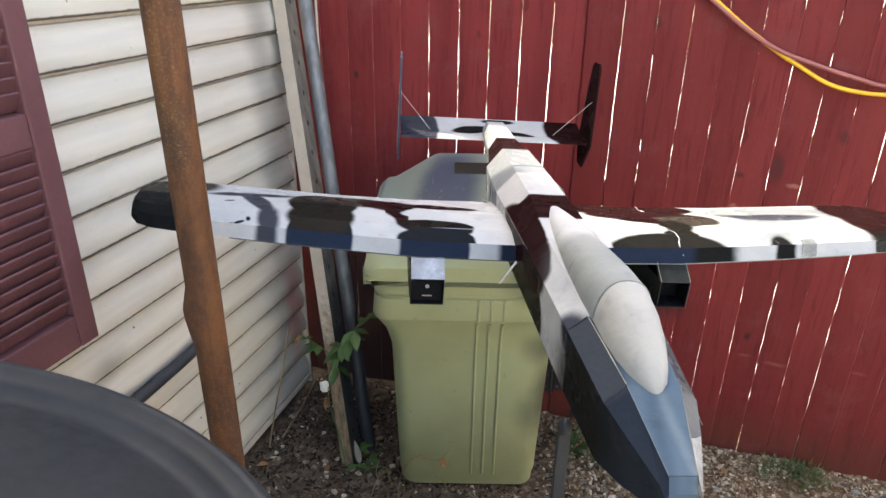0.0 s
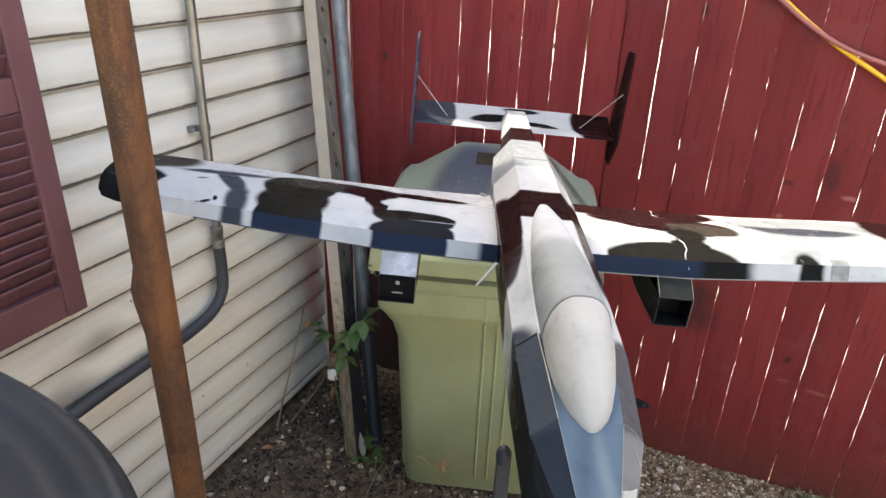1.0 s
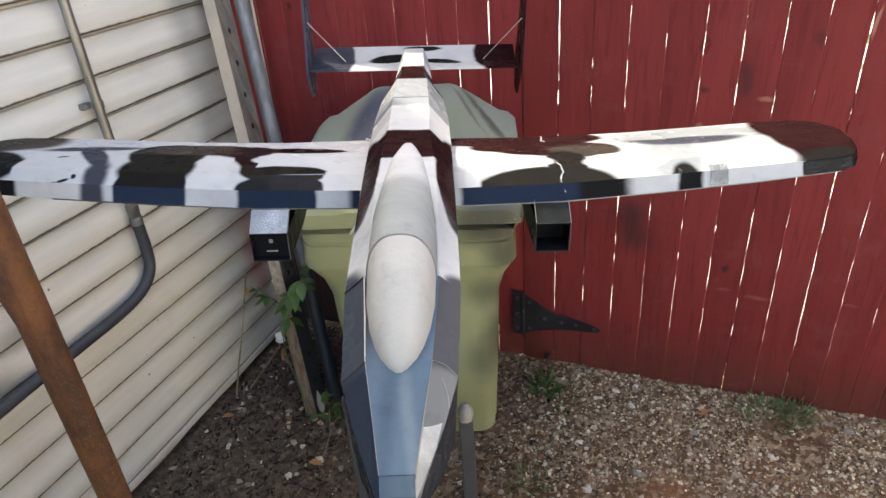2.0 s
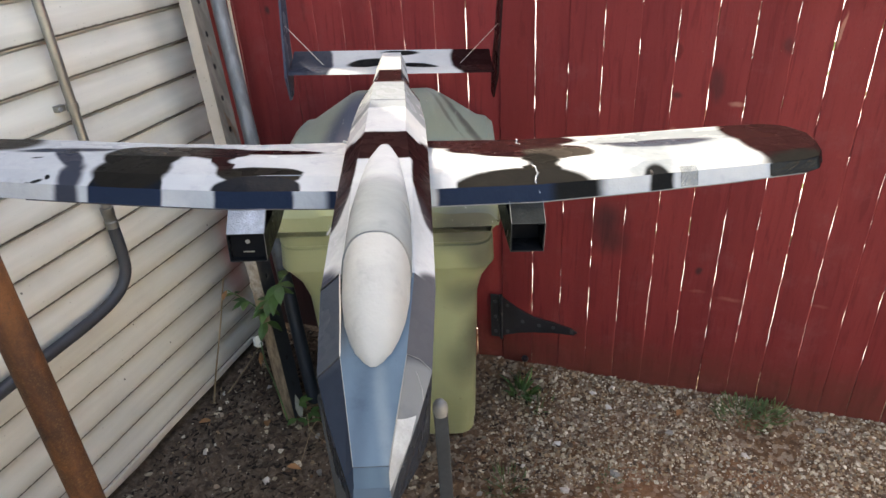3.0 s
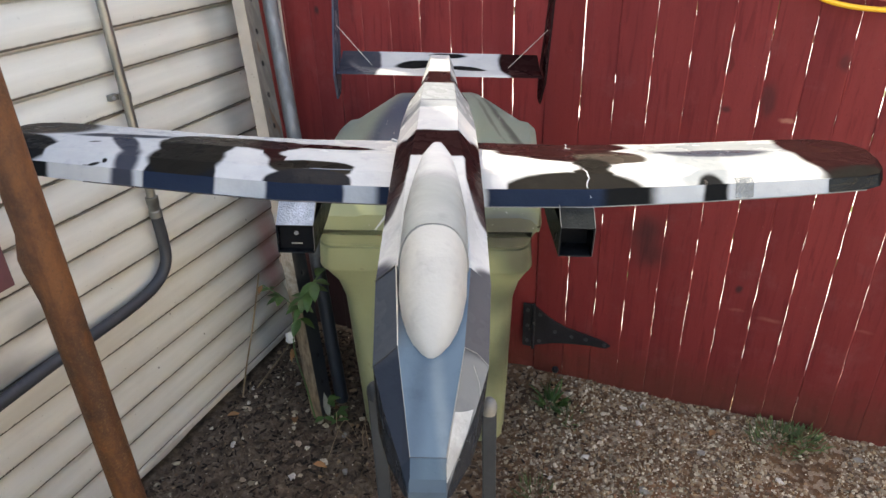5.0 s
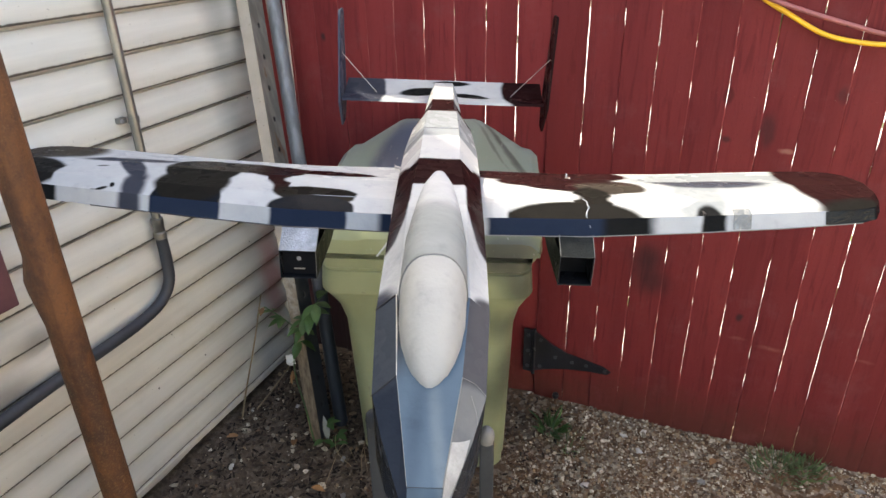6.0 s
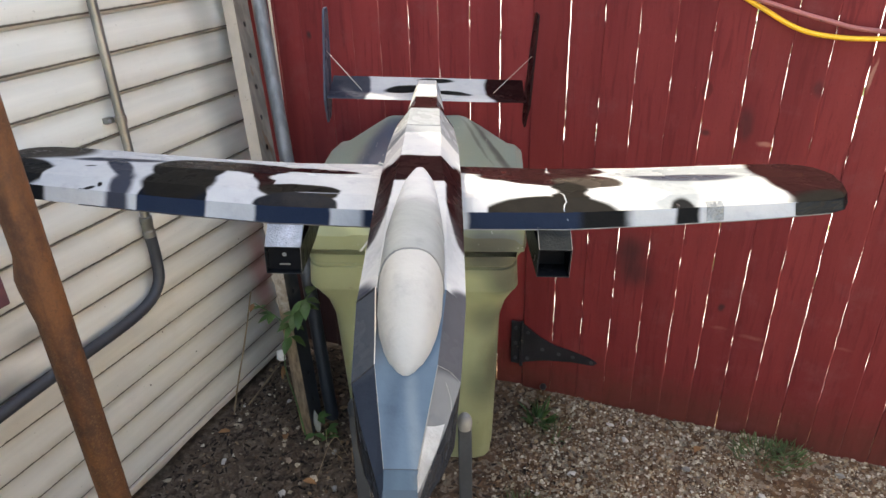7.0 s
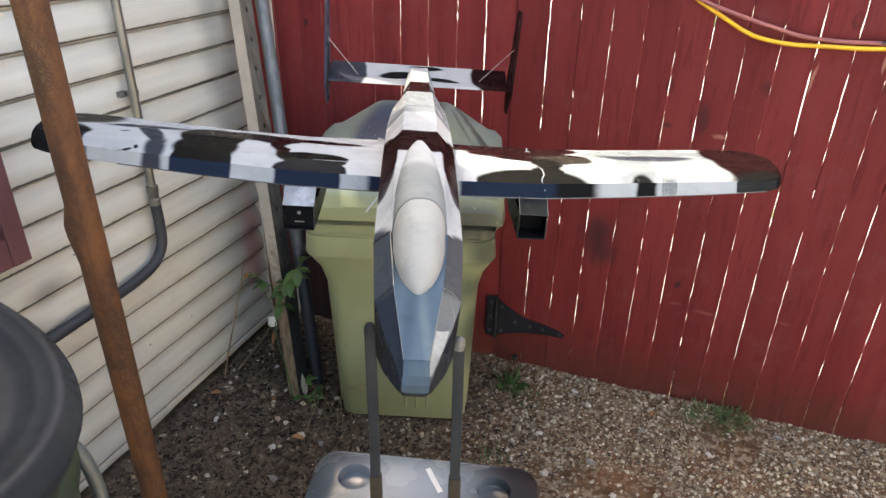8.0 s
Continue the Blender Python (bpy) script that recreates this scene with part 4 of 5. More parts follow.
M_FUSE = camo("fuselage_camouflage", WHITE, [
    ((0.185, 0.205, 0.225, 1), (0, 0.93, 0), (BIG, 0.11, BIG), 0, 0.05, 1),
    (BROWN, (0, 1.07, 0), (BIG, 0.055, BIG), 0, 0.06, 1),
    (BROWN, (0, 0.622, 0), (BIG, 0.056, BIG), 0, 0.05, 1),
    (BROWN, (0.076, 0.540, 0.055), (0.036, 0.175, 0.075), 0, 0.06, 1),
    (OLIVE, (-0.075, 0.515, -0.02), (0.045, 0.140, 0.085), 0, 0.06, 1),
    (BROWN, (-0.070, 0.545, 0.055), (0.036, 0.165, 0.065), 0, 0.06, 1),
    (LGRAY, (0, 0.36, 0.08), (0.06, 0.10, 0.06), 0, 0.5, 0.5),
    (SLATE, (-0.075, 0.235, 0.06), (0.034, 0.045, 0.05), 0, 0.25, 1),
    (SIDEGRAY, (0.075, 0.225, 0.06), (0.030, 0.050, 0.05), 0, 0.15, 1),
    (OLIVE, (-0.075, 0.20, -0.03), (0.03, 0.10, 0.075), 0, 0.4, 0.9),
])
# sky sheen and its streaks are coloured into the top; side facets darker
M_NOSETOP = camo("nose_paint_with_sheen", NOSE, [((0.15, 0.19, 0.22, 1), (0.012, 0.045, 0.04), (0.006, 0.10, 0.06), 6, 0.8, 0.5), ((0.035, 0.055, 0.085, 1), (-0.012, 0.035, 0.04), (0.008, 0.08, 0.06), -5, 0.8, 0.5), (DARK, (-0.036, 0.205, 0.076), (0.013, 0.075, 0.03), 0, 0.8, 0.9)], 0.2)
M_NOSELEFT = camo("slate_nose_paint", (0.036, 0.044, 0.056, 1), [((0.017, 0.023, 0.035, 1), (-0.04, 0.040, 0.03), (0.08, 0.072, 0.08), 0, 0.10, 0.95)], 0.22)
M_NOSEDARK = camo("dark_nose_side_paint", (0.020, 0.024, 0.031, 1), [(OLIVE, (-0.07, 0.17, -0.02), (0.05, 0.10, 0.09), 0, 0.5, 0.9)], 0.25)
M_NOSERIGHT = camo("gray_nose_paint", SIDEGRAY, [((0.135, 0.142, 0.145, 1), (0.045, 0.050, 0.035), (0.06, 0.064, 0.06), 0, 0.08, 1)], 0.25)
M_BOOM = camo("boom_camouflage", WHITE, [(BROWN, (0, 1.06, 0), (BIG, 0.085, BIG), 0, 0.08, 1), (LGRAY, (0, 1.27, 0.02), (BIG, 0.12, 0.06), 0, 0.3, 0.6)])
M_CANOPY = camo("canopy_paint", (0.325, 0.33, 0.32, 1), [], 0.4)
M_FAIRING = camo("fairing_paint", (0.215, 0.235, 0.24, 1), [(WHITE, (0, 0.56, 0.1), (BIG, 0.12, BIG), 0, 0.25, 1)], 0.5)
M_NOSECAP = camo("nose_cap_paint", (0.058, 0.084, 0.112, 1), [])
M_WINGL = camo("left_wing_camouflage", WHITE, [
    (DARK, (-0.800, 0.66, 0), (0.158, 0.075, BIG), 0, 0.05, 1),
    (UMBER, (-0.790, 0.80, 0), (0.160, 0.085, BIG), -6, 0.10, 1),
    (SLATE, (-0.565, 0.752, 0), (0.080, 0.016, BIG), 12, 0.25, 1),
    (SLATE, (-0.548, 0.712, 0), (0.018, 0.062, BIG), 33, 0.22, 1),
    (SLATE, (-0.517, 0.635, 0), (0.019, 0.050, BIG), 6, 0.35, 1),
    (INK, (-0.424, 0.604, 0), (0.060, 0.060, BIG), 0, 0.05, 1),
    (OLIVE, (-0.425, 0.735, 0), (0.068, 0.080, BIG), 0, 0.06, 1),
    (OLIVE, (-0.425, 0.660, 0), (0.062, 0.060, BIG), 0, 0.10, 1),
    (UMBER, (-0.360, 0.770, 0), (0.100, 0.050, BIG), -4, 0.12, 1),
    (BROWN, (-0.300, 0.760, 0), (0.050, 0.052, BIG), 0, 0.10, 1),
    (BROWN, (-0.215, 0.772, 0), (0.098, 0.024, BIG), -5, 0.07, 1),
    (BROWN, (-0.285, 0.700, 0), (0.020, 0.060, BIG), 12, 0.08, 1),
    (OLIVE, (-0.210, 0.645, 0), (0.074, 0.030, BIG), -3, 0.07, 1),
    (INK, (-0.212, 0.606, 0), (0.074, 0.032, BIG), 0, 0.06, 1),
    (WHITE, (-0.205, 0.708, 0), (0.072, 0.025, BIG), 4, 0.07, 1),
    (WHITE, (-0.322, 0.636, 0), (0.039, 0.066, BIG), 0, 0.10, 1),
    (WHITE, (-0.117, 0.625, 0), (0.026, 0.050, BIG), 0, 0.15, 1),
    (WHITE, (-0.598, 0.650, 0), (0.056, 0.070, BIG), 24, 0.05, 1),
    (DARK, (-0.566, 0.622, 0), (0.009, 0.004, BIG), 30, 0.4, 1),
    (DARK, (-0.552, 0.632, 0), (0.004, 0.006, BIG), 0, 0.4, 1),
    (DARK, (-0.578, 0.615, 0), (0.005, 0.005, BIG), 0, 0.4, 0.9),
    (DARK, (-0.596, 0.702, 0), (0.010, 0.003, BIG), 20, 0.4, 0.9),
])
M_EDGEL = camo("left_leading_edge_paint", WHITE, [
    (DARK, (-0.800, 0.62, 0), (0.160, BIG, BIG), 0, 0.03, 1),
    (SLATE, (-0.518, 0.62, 0), (0.018, BIG, BIG), 0, 0.35, 1),
    (NAVY, (-0.424, 0.62, 0), (0.060, BIG, BIG), 0, 0.06, 1),
    (NAVY, (-0.216, 0.62, 0), (0.064, BIG, BIG), 0, 0.06, 1),
    (NAVY, (-0.065, 0.62, 0), (0.034, BIG, BIG), 0, 0.25, 1),
])
M_WINGR = camo("right_wing_camouflage", (0.30, 0.323, 0.335, 1), [
    (LGRAY, (0.510, 0.770, 0), (0.150, 0.075, BIG), -3, 0.20, 0.8),
    (LGRAY, (0.450, 0.660, 0), (0.046, 0.085, BIG), -8, 0.25, 0.7),
    (BROWN, (0.195, 0.838, 0), (0.170, 0.078, BIG), -8, 0.06, 1),
    (BROWN, (0.235, 0.745, 0), (0.130, 0.052, BIG), -10, 0.07, 1),
    (UMBER, (0.306, 0.715, 0), (0.064, 0.036, BIG), -10, 0.12, 1),
    (OLIVE, (0.214, 0.582, 0), (0.132, 0.062, BIG), 6, 0.06, 1),
    (OLIVE, (0.266, 0.662, 0), (0.036, 0.050, BIG), 0, 0.10, 1),
    (WHITE, (0.130, 0.682, 0), (0.115, 0.033, BIG), -7, 0.08, 1),
    (WHITE, (0.366, 0.656, 0), (0.072, 0.032, BIG), 0, 0.10, 1),
    (SLATE, (0.500, 0.730, 0), (0.092, 0.024, BIG), 0, 0.16, 1),
    (SLATE, (0.425, 0.745, 0), (0.036, 0.012, BIG), -20, 0.25, 1),
    (DARK, (0.452, 0.604, 0), (0.022, 0.032, BIG), -14, 0.22, 1),
    (WHITE, (0.104, 0.610, 0), (0.012, 0.045, BIG), 0, 0.3, 1),
    (BROWN, (0.775, 0.740, 0), (0.148, 0.20, BIG), 0, 0.05, 1),
    (OLIVE, (0.730, 0.618, 0), (0.088, 0.034, BIG), 0, 0.20, 1),
])
M_EDGER = camo("right_leading_edge_paint", (0.36, 0.39, 0.41, 1), [
    (NAVY, (0.195, 0.62, 0), (0.112, BIG, BIG), 0, 0.05, 1),
    (DARK, (0.318, 0.62, 0), (0.042, BIG, BIG), 0, 0.3, 1),
    (DARK, (0.462, 0.62, 0), (0.020, BIG, BIG), 0, 0.25, 1),
    (DARK, (0.785, 0.62, 0), (0.132, BIG, BIG), 0, 0.04, 1),
])
M_STAB = camo("tailplane_camouflage", WHITE, [
    (SLATE, (-0.26, 1.36, 0), (0.105, 0.16, BIG), 0, 0.05, 1),
    (BROWN, (0.27, 1.38, 0), (0.115, 0.14, BIG), 0, 0.05, 1),
    (DARK, (-0.060, 1.362, 0), (0.058, 0.020, BIG), 10, 0.15, 1),
    (DARK, (0.072, 1.345, 0), (0.050, 0.013, BIG), -8, 0.15, 1),
    (DARK, (0.02, 1.41, 0), (0.05, 0.012, BIG), 0, 0.2, 1),
])
M_FINL = camo("blue_gray_fin_paint", (0.060, 0.072, 0.098, 1), [])
M_FINR = camo("dark_brown_fin_paint", (0.016, 0.009, 0.009, 1), [])
M_POD = camo("black_pod_paint", (0.010, 0.0105, 0.012, 1), [], 0.22)


def wing(side):
    """Ribs from the root to the rounded tip; the leading edge is folded in two facets."""
    rows = ((0.055, 0.588, 0.872, -0.003, 0.010, 1.0), (0.25, 0.590, 0.862, 0.000, 0.012, 1.0), (0.42, 0.598, 0.852, 0.009, 0.021, 0.95), (0.58, 0.606, 0.838, 0.020, 0.036, 0.88),
            (0.66, 0.611, 0.826, 0.026, 0.045, 0.82), (0.715, 0.616, 0.812, 0.031, 0.052, 0.76), (0.742, 0.625, 0.798, 0.035, 0.055, 0.70), (0.757, 0.645, 0.782, 0.040, 0.057, 0.60), (0.762, 0.662, 0.770, 0.044, 0.058, 0.45))
    rings = []
    for a, le, te, c, ct, k in rows:
        x = side * a
        rings.append([(x, le, c), (x, le + 0.011, c + 0.027 * k), (x, le + 0.048 * k, c + 0.039 * k), (x, le + 0.13 * k, max(c + 0.040 * k, 0.35 * c + 0.65 * ct + 0.012)),
                      (x, te, ct), (x, te - 0.002, ct - 0.005), (x, le + 0.10 * k, c - 0.008 * k)])
    return loft(rings, mats=[1, 0, 0, 0, 0, 0, 1])


def pod(side, a0, a1, c0, c1, root):
    """A square tube under the leading edge, open at the front."""
    t = 0.0022
    name = "engine_pod"
    bm = bmesh.new()
    o = [(a0, c0), (a1, c0), (a1, c1), (a0, c1)]
    i = [(a0 + t, c0 + t), (a1 - t, c0 + t), (a1 - t, c1 - t), (a0 + t, c1 - t)]
    b0, b1 = 0.556, 0.775
    rings = [[(a, 0.60, c) for a, c in i], [(a, b0, c) for a, c in i], [(a, b0, c) for a, c in o], [(a, b1 - 0.09, c) for a, c in o], [(a, b1, min(c + 0.012, c1)) for a, c in o]]
    loft(rings, bm=bm)
    ob = part(name, bm, M_POD, root, "square black pod under the wing")
    slope = bmesh.new()
    loft([[(a0, b0, c1 + 0.0005), (a1, b0, c1 + 0.0005), (a1, b0 + 0.01, c1 - 0.001), (a0, b0 + 0.01, c1 - 0.001)], [(a0, 0.592, 0.002), (a1, 0.592, 0.002), (a1, 0.60, -0.003), (a0, 0.60, -0.003)]], bm=slope)
    part("sloped_cover", slope, M_TAPE if side < 0 else M_GLOSS, ob, "shiny taped cover" if side < 0 else "")
    # thin rim lines stand in for worn edges and edge highlights
    if side > 0:
        for a in (a0, a1):
            part("rim_line", tube([(a, b0, c1 + 0.0008), (a, 0.591, 0.003)], 0.0005, 5), M_KNOB, ob)
    corners = [(a0, c0), (a1, c0), (a1, c1), (a0, c1)]
    for k in range(4):
        (xa, za), (xb, zb) = corners[k], corners[(k + 1) % 4]
        part("rim_line", tube([(xa, b0 - 0.0003, za), (xb, b0 - 0.0003, zb)], 0.0004, 5), M_KNOB if k == 1 else M_BAR, ob)
    return ob


def make_plane():
    root = empty("model_airplane", PLANE, label="large card model airplane in white, brown, gray and blue camouflage", category="model airplane")
    fus = part("fuselage", hull(FUSELAGE), M_FUSE, root)
    part("tail_boom", hull(BOOM), M_BOOM, root)
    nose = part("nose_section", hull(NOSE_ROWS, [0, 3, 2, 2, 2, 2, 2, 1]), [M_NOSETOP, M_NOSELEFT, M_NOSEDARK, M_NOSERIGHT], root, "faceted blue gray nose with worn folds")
    # front cap a hair proud of the nose
    cap = bmesh.new()
    loft([[(-0.0158, -0.006, 0.0002), (0.0158, -0.006, 0.0002), (0.0166, -0.006, -0.004), (0.0158, -0.006, -0.0102), (-0.0158, -0.006, -0.0102), (-0.0166, -0.006, -0.004)],
          [(-0.0158, 0.000, 0.0090), (0.0158, 0.000, 0.0090), (0.0180, 0.000, -0.002), (0.0162, 0.000, -0.0125), (-0.0162, 0.000, -0.0125), (-0.0180, 0.000, -0.002)]], bm=cap)
    part("nose_cap", cap, M_NOSECAP, nose, "blue gray painted nose cap")

    def bubble(rows, n=16):
        rings = []
        for b, hw, z0, z1 in rows:
            rings.append([(hw * math.copysign(abs(math.cos(t)) ** 0.8, math.cos(t)), b, z0 + (z1 - z0) * math.sin(t) ** 0.9) for t in [math.pi * k / n for k in range(n + 1)]])
        return loft(rings)

    part("canopy", bubble([(0.101, 0.003, 0.057, 0.063), (0.105, 0.009, 0.059, 0.069), (0.115, 0.0175, 0.062, 0.080), (0.132, 0.0245, 0.064, 0.094), (0.157, 0.0312, 0.067, 0.110), (0.192, 0.0362, 0.071, 0.126), (0.235, 0.0380, 0.076, 0.136)]), M_CANOPY, root, "off white rounded canopy", smooth=50)
    part("rear_fairing", bubble([(0.2353, 0.0390, 0.0755, 0.1365), (0.30, 0.0402, 0.078, 0.133), (0.38, 0.039, 0.082, 0.123), (0.47, 0.033, 0.085, 0.113), (0.56, 0.024, 0.088, 0.103), (0.62, 0.010, 0.090, 0.096)]), M_FAIRING, root, "light gray fairing behind the canopy", smooth=50)
    for b, hw, z0, z1 in ((0.2362, 0.0394, 0.0758, 0.1370), (0.36, 0.0396, 0.081, 0.1249)):
        arc = [(hw * math.copysign(abs(math.cos(t)) ** 0.8, math.cos(t)), b, z0 + (z1 - z0) * math.sin(t) ** 0.9) for t in [math.pi * k / 16 for k in range(17)]]
        part("card_seam", tube(arc, 0.0004, 5), M_KNOB, root)
    part("edge_tape", tube([(-0.0324, 0.113, 0.0648), (-0.037, 0.178, 0.0720), (-0.0424, 0.2435, 0.0792)], [0.0004, 0.0008, 0.0006], 6), M_WIRE, nose)
    part("edge_tape", tube([(0.0157, 0.009, 0.0257), (0.0237, 0.060, 0.0446), (0.0322, 0.112, 0.0646)], [0.0008, 0.0005, 0.0003], 6), M_KNOB, nose)
    part("edge_tape", tube([(-0.0157, 0.0085, 0.0256), (0.0157, 0.0085, 0.0256)], 0.0003, 5), M_BAR, nose)
    part("edge_tape", tube([(-0.0157, 0.009, 0.0256), (-0.0237, 0.060, 0.0445), (-0.0322, 0.112, 0.0645)], 0.0003, 5), M_KNOB, nose)
    part("seam_crack", tube([(-0.0424, 0.244, 0.0790), (-0.054, 0.243, 0.0690), (-0.0664, 0.246, 0.0563)], 0.0010, 5), M_BLACK, nose)
    # cracked fold lines across the shoulders and pale wear along the folds of the card
    part("seam_crack", tube([(-0.0322, 0.113, 0.0646), (-0.045, 0.109, 0.0535), (-0.0570, 0.108, 0.0422)], 0.0006, 5), M_BLACK, nose)
    part("seam_crack", tube([(0.0322, 0.113, 0.0646), (0.045, 0.117, 0.0545), (0.0570, 0.113, 0.0424)], 0.0003, 5), M_KNOB, nose)
    part("seam_crack", tube([(0.041, 0.100, 0.0528), (0.046, 0.086, 0.0438), (0.047, 0.074, 0.0388)], 0.0004, 5), M_KNOB, nose)
    part("seam_crack", tube([(0.0165, 0.0135, 0.0250), (0.0225, 0.013, 0.0190), (0.028, 0.016, 0.0165)], 0.0006, 5), M_BLACK, nose)
    for s in (-1, 1):
        line = [(s * (FUSELAGE[i][3] - 0.0002), FUSELAGE[i][0], FUSELAGE[i][4]) for i in range(1, 4)]
        part("fold_wear", tube(line, 0.0005, 5), M_KNOB, fus)
    part("panel_seam", tube([(-0.034, 0.870, 0.0965), (0.034, 0.870, 0.0965)], 0.0006, 5), M_TAPE, fus)
    # torn white paper patch on the nose facet, in its plane
    f0, f1, f2, f3 = Vector((0.0155, 0.008, 0.025)), Vector((0.023, 0.008, 0.014)), Vector((0.0235, 0.060, 0.044)), Vector((0.042, 0.060, 0.030))

    def facet(s, t):
        lo, hi = f0.lerp(f1, s), f2.lerp(f3, s)
        return lo.lerp(hi, t)

    nrm = (f1 - f0).cross(f2 - f0).normalized()
    if nrm.x < 0:
        nrm = -nrm
    edge = [(0.0, -0.10), (0.0, 0.35), (0.02, 0.80), (0.40, 0.88), (0.82, 1.02), (0.90, 0.60), (0.80, 0.12), (0.55, -0.30)]
    part("paper_patch", loft([[facet(s, t) + nrm * 0.0006 for s, t in edge], [facet(s, t) + nrm * 0.0014 for s, t in edge]]), M_PATCH, nose, "torn white paper patch")
    wl = part("wing", wing(-1), [M_WINGL, M_EDGEL], root, "camouflaged wing with a dark tip")
    wr = part("wing", wing(1), [M_WINGR, M_EDGER], root, "camouflaged wing with a dark brown tip")
    left = pod(-1, -0.258, -0.198, -0.078, -0.028, root)
    right = pod(1, 0.203, 0.259, -0.074, -0.022, root)
    disc = revolve([(0.0001, -0.002), (0.0028, -0.0015), (0.0038, 0.001)], 14)
    bmesh.ops.transform(disc, matrix=pose(-0.228, 0.5655, -0.046, 90), verts=disc.verts)
    part("front_plate", box_bm((-0.2555, 0.5662, -0.0755), (-0.2005, 0.5685, -0.0305)), M_POD, left)
    part("round_stud", disc, M_GALV, left)
    part("slot_bar", box_bm((-0.237, 0.5640, -0.0655), (-0.219, 0.5655, -0.0637)), M_WIRE, left)
    # tape patches and seams on the wings
    z = 0.045
    rj = random.Random(6)
    for x0 in (0.2515,):
        pts = []
        for k in range(26):
            b = 0.862 - 0.266 * k / 25
            top = 0.012 + 0.0225 * min(1.0, (0.862 - b) / 0.14) + 0.0035 * max(0.0, min(1.0, (0.72 - b) / 0.07)) - 0.0095 * max(0.0, min(1.0, (0.64 - b) / 0.036)) - 0.024 * max(0.0, (0.604 - b) / 0.012)
            pts.append((x0 + rj.uniform(-0.005, 0.005), b, top + 0.0012))
        part("tape_crease", tube(pts, 0.0013, 5), M_TAPE, wr, "crumpled gray tape seam")
    part("edge_line", tube([(0.06, 0.5875, -0.003), (0.25, 0.5895, 0.0), (0.42, 0.5975, 0.009), (0.58, 0.6055, 0.020), (0.715, 0.6155, 0.031)], 0.0010, 5), M_KNOB, wr, "pale worn lower edge")
    part("edge_line", tube([(-0.06, 0.5875, -0.003), (-0.25, 0.5895, 0.0), (-0.42, 0.5975, 0.009), (-0.58, 0.6055, 0.020)], 0.0010, 5), M_BLACK, wl, "dark lower edge")
    part("seam", tube([(-0.275, 0.640, 0.0375), (-0.14, 0.638, 0.0375)], 0.0012, 6), M_TAPE, wl)

    def on_edge(side, a):
        """Lower and upper line of the folded leading edge at a place along the span."""
        rows = ((0.055, 0.588, -0.003, 1.0), (0.25, 0.590, 0.000, 1.0), (0.42, 0.598, 0.009, 0.95), (0.58, 0.606, 0.020, 0.88), (0.66, 0.611, 0.026, 0.82), (0.715, 0.616, 0.031, 0.76), (0.745, 0.622, 0.035, 0.70))
        for r0, r1 in zip(rows, rows[1:]):
            if a <= r1[0]:
                t = (a - r0[0]) / (r1[0] - r0[0])
                le, c, k = (r0[i] + (r1[i] - r0[i]) * t for i in (1, 2, 3))
                return Vector((side * a, le, c)), Vector((side * a, le + 0.011, c + 0.027 * k)), Vector((side * a, le + 0.048 * k, c + 0.039 * k))

    def film(side, a0, a1, s0, s1, mat, wing_ob, label):
        """A crinkled piece of tape laid over the leading edge."""
        rt = random.Random(int(a0 * 1000))
        bm = bmesh.new()
        n, m = 9, 7
        grid = []
        for i in range(n + 1):
            lo, hi, back = on_edge(side, a0 + (a1 - a0) * i / n)
            row = []
            for q in range(m + 1):
                t = s0 + (s1 - s0) * q / m
                pt = lo.lerp(hi, t) if t <= 1 else hi.lerp(back, t - 1)
                nrm = Vector((0, -0.92, 0.38)) if t <= 1 else Vector((0, -0.3, 0.95))
                row.append(bm.verts.new(pt + nrm * rt.uniform(0.0007, 0.0019)))
            grid.append(row)
        for ra, rb in zip(grid, grid[1:]):
            for q in range(m):
                bm.faces.new((ra[q], rb[q], rb[q + 1], ra[q + 1]))
        part("tape_patch", bm, mat, wing_ob, label)

    film(1, 0.494, 0.524, 0.08, 1.35, M_FILM, wr, "shiny crumpled tape patch")
    film(1, 0.650, 0.735, 0.10, 0.95, M_FILMDARK, wr, "glossy dark tape on the wing tip")
    part("tab", box_bm((0.4435, 0.610, 0.012), (0.4475, 0.628, 0.040), 0.001), M_BLACK, wr)
    # tailplane, fins and wires
    part("tailplane", loft([[(a, 1.292, 0.040), (a, 1.30, 0.0445), (a, 1.345, 0.047), (a, 1.424, 0.071), (a, 1.425, 0.068), (a, 1.345, 0.042)] for a in (-0.262, -0.14, 0.0, 0.14, 0.262)]), M_STAB, root)
    for s, mat in ((-1, M_FINL), (1, M_FINR)):
        x = s * 0.2655
        out = [(1.285, 0.035), (1.330, 0.245), (1.342, 0.256), (1.385, 0.256), (1.398, 0.243), (1.405, 0.03), (1.372, -0.030), (1.325, -0.034)]
        fin = part("fin", loft([[(x + (0.05 * c if s > 0 else 0.0), b, c) for b, c in out], [(x + s * 0.005 + (0.05 * c if s > 0 else 0.0), b, c) for b, c in out]]), mat, root, "blue gray end fin" if s < 0 else "dark brown end fin")
        part("brace_wire", tube([(x + (0.0066 if s > 0 else 0.001), 1.338, 0.152), (s * 0.178, 1.355, 0.049)], 0.0008, 6), M_WIRE, fin)
    # small pins and cords
    part("pin", tube([(-0.068, 0.575, 0.003), (-0.098, 0.560, -0.035)], [0.0022, 0.0016], 6), M_WIRE, root)
    part("pin", tube([(-0.080, 0.862, 0.012), (-0.092, 0.862, 0.016)], 0.003, 8), M_WIRE, root)
    return root


make_plane()


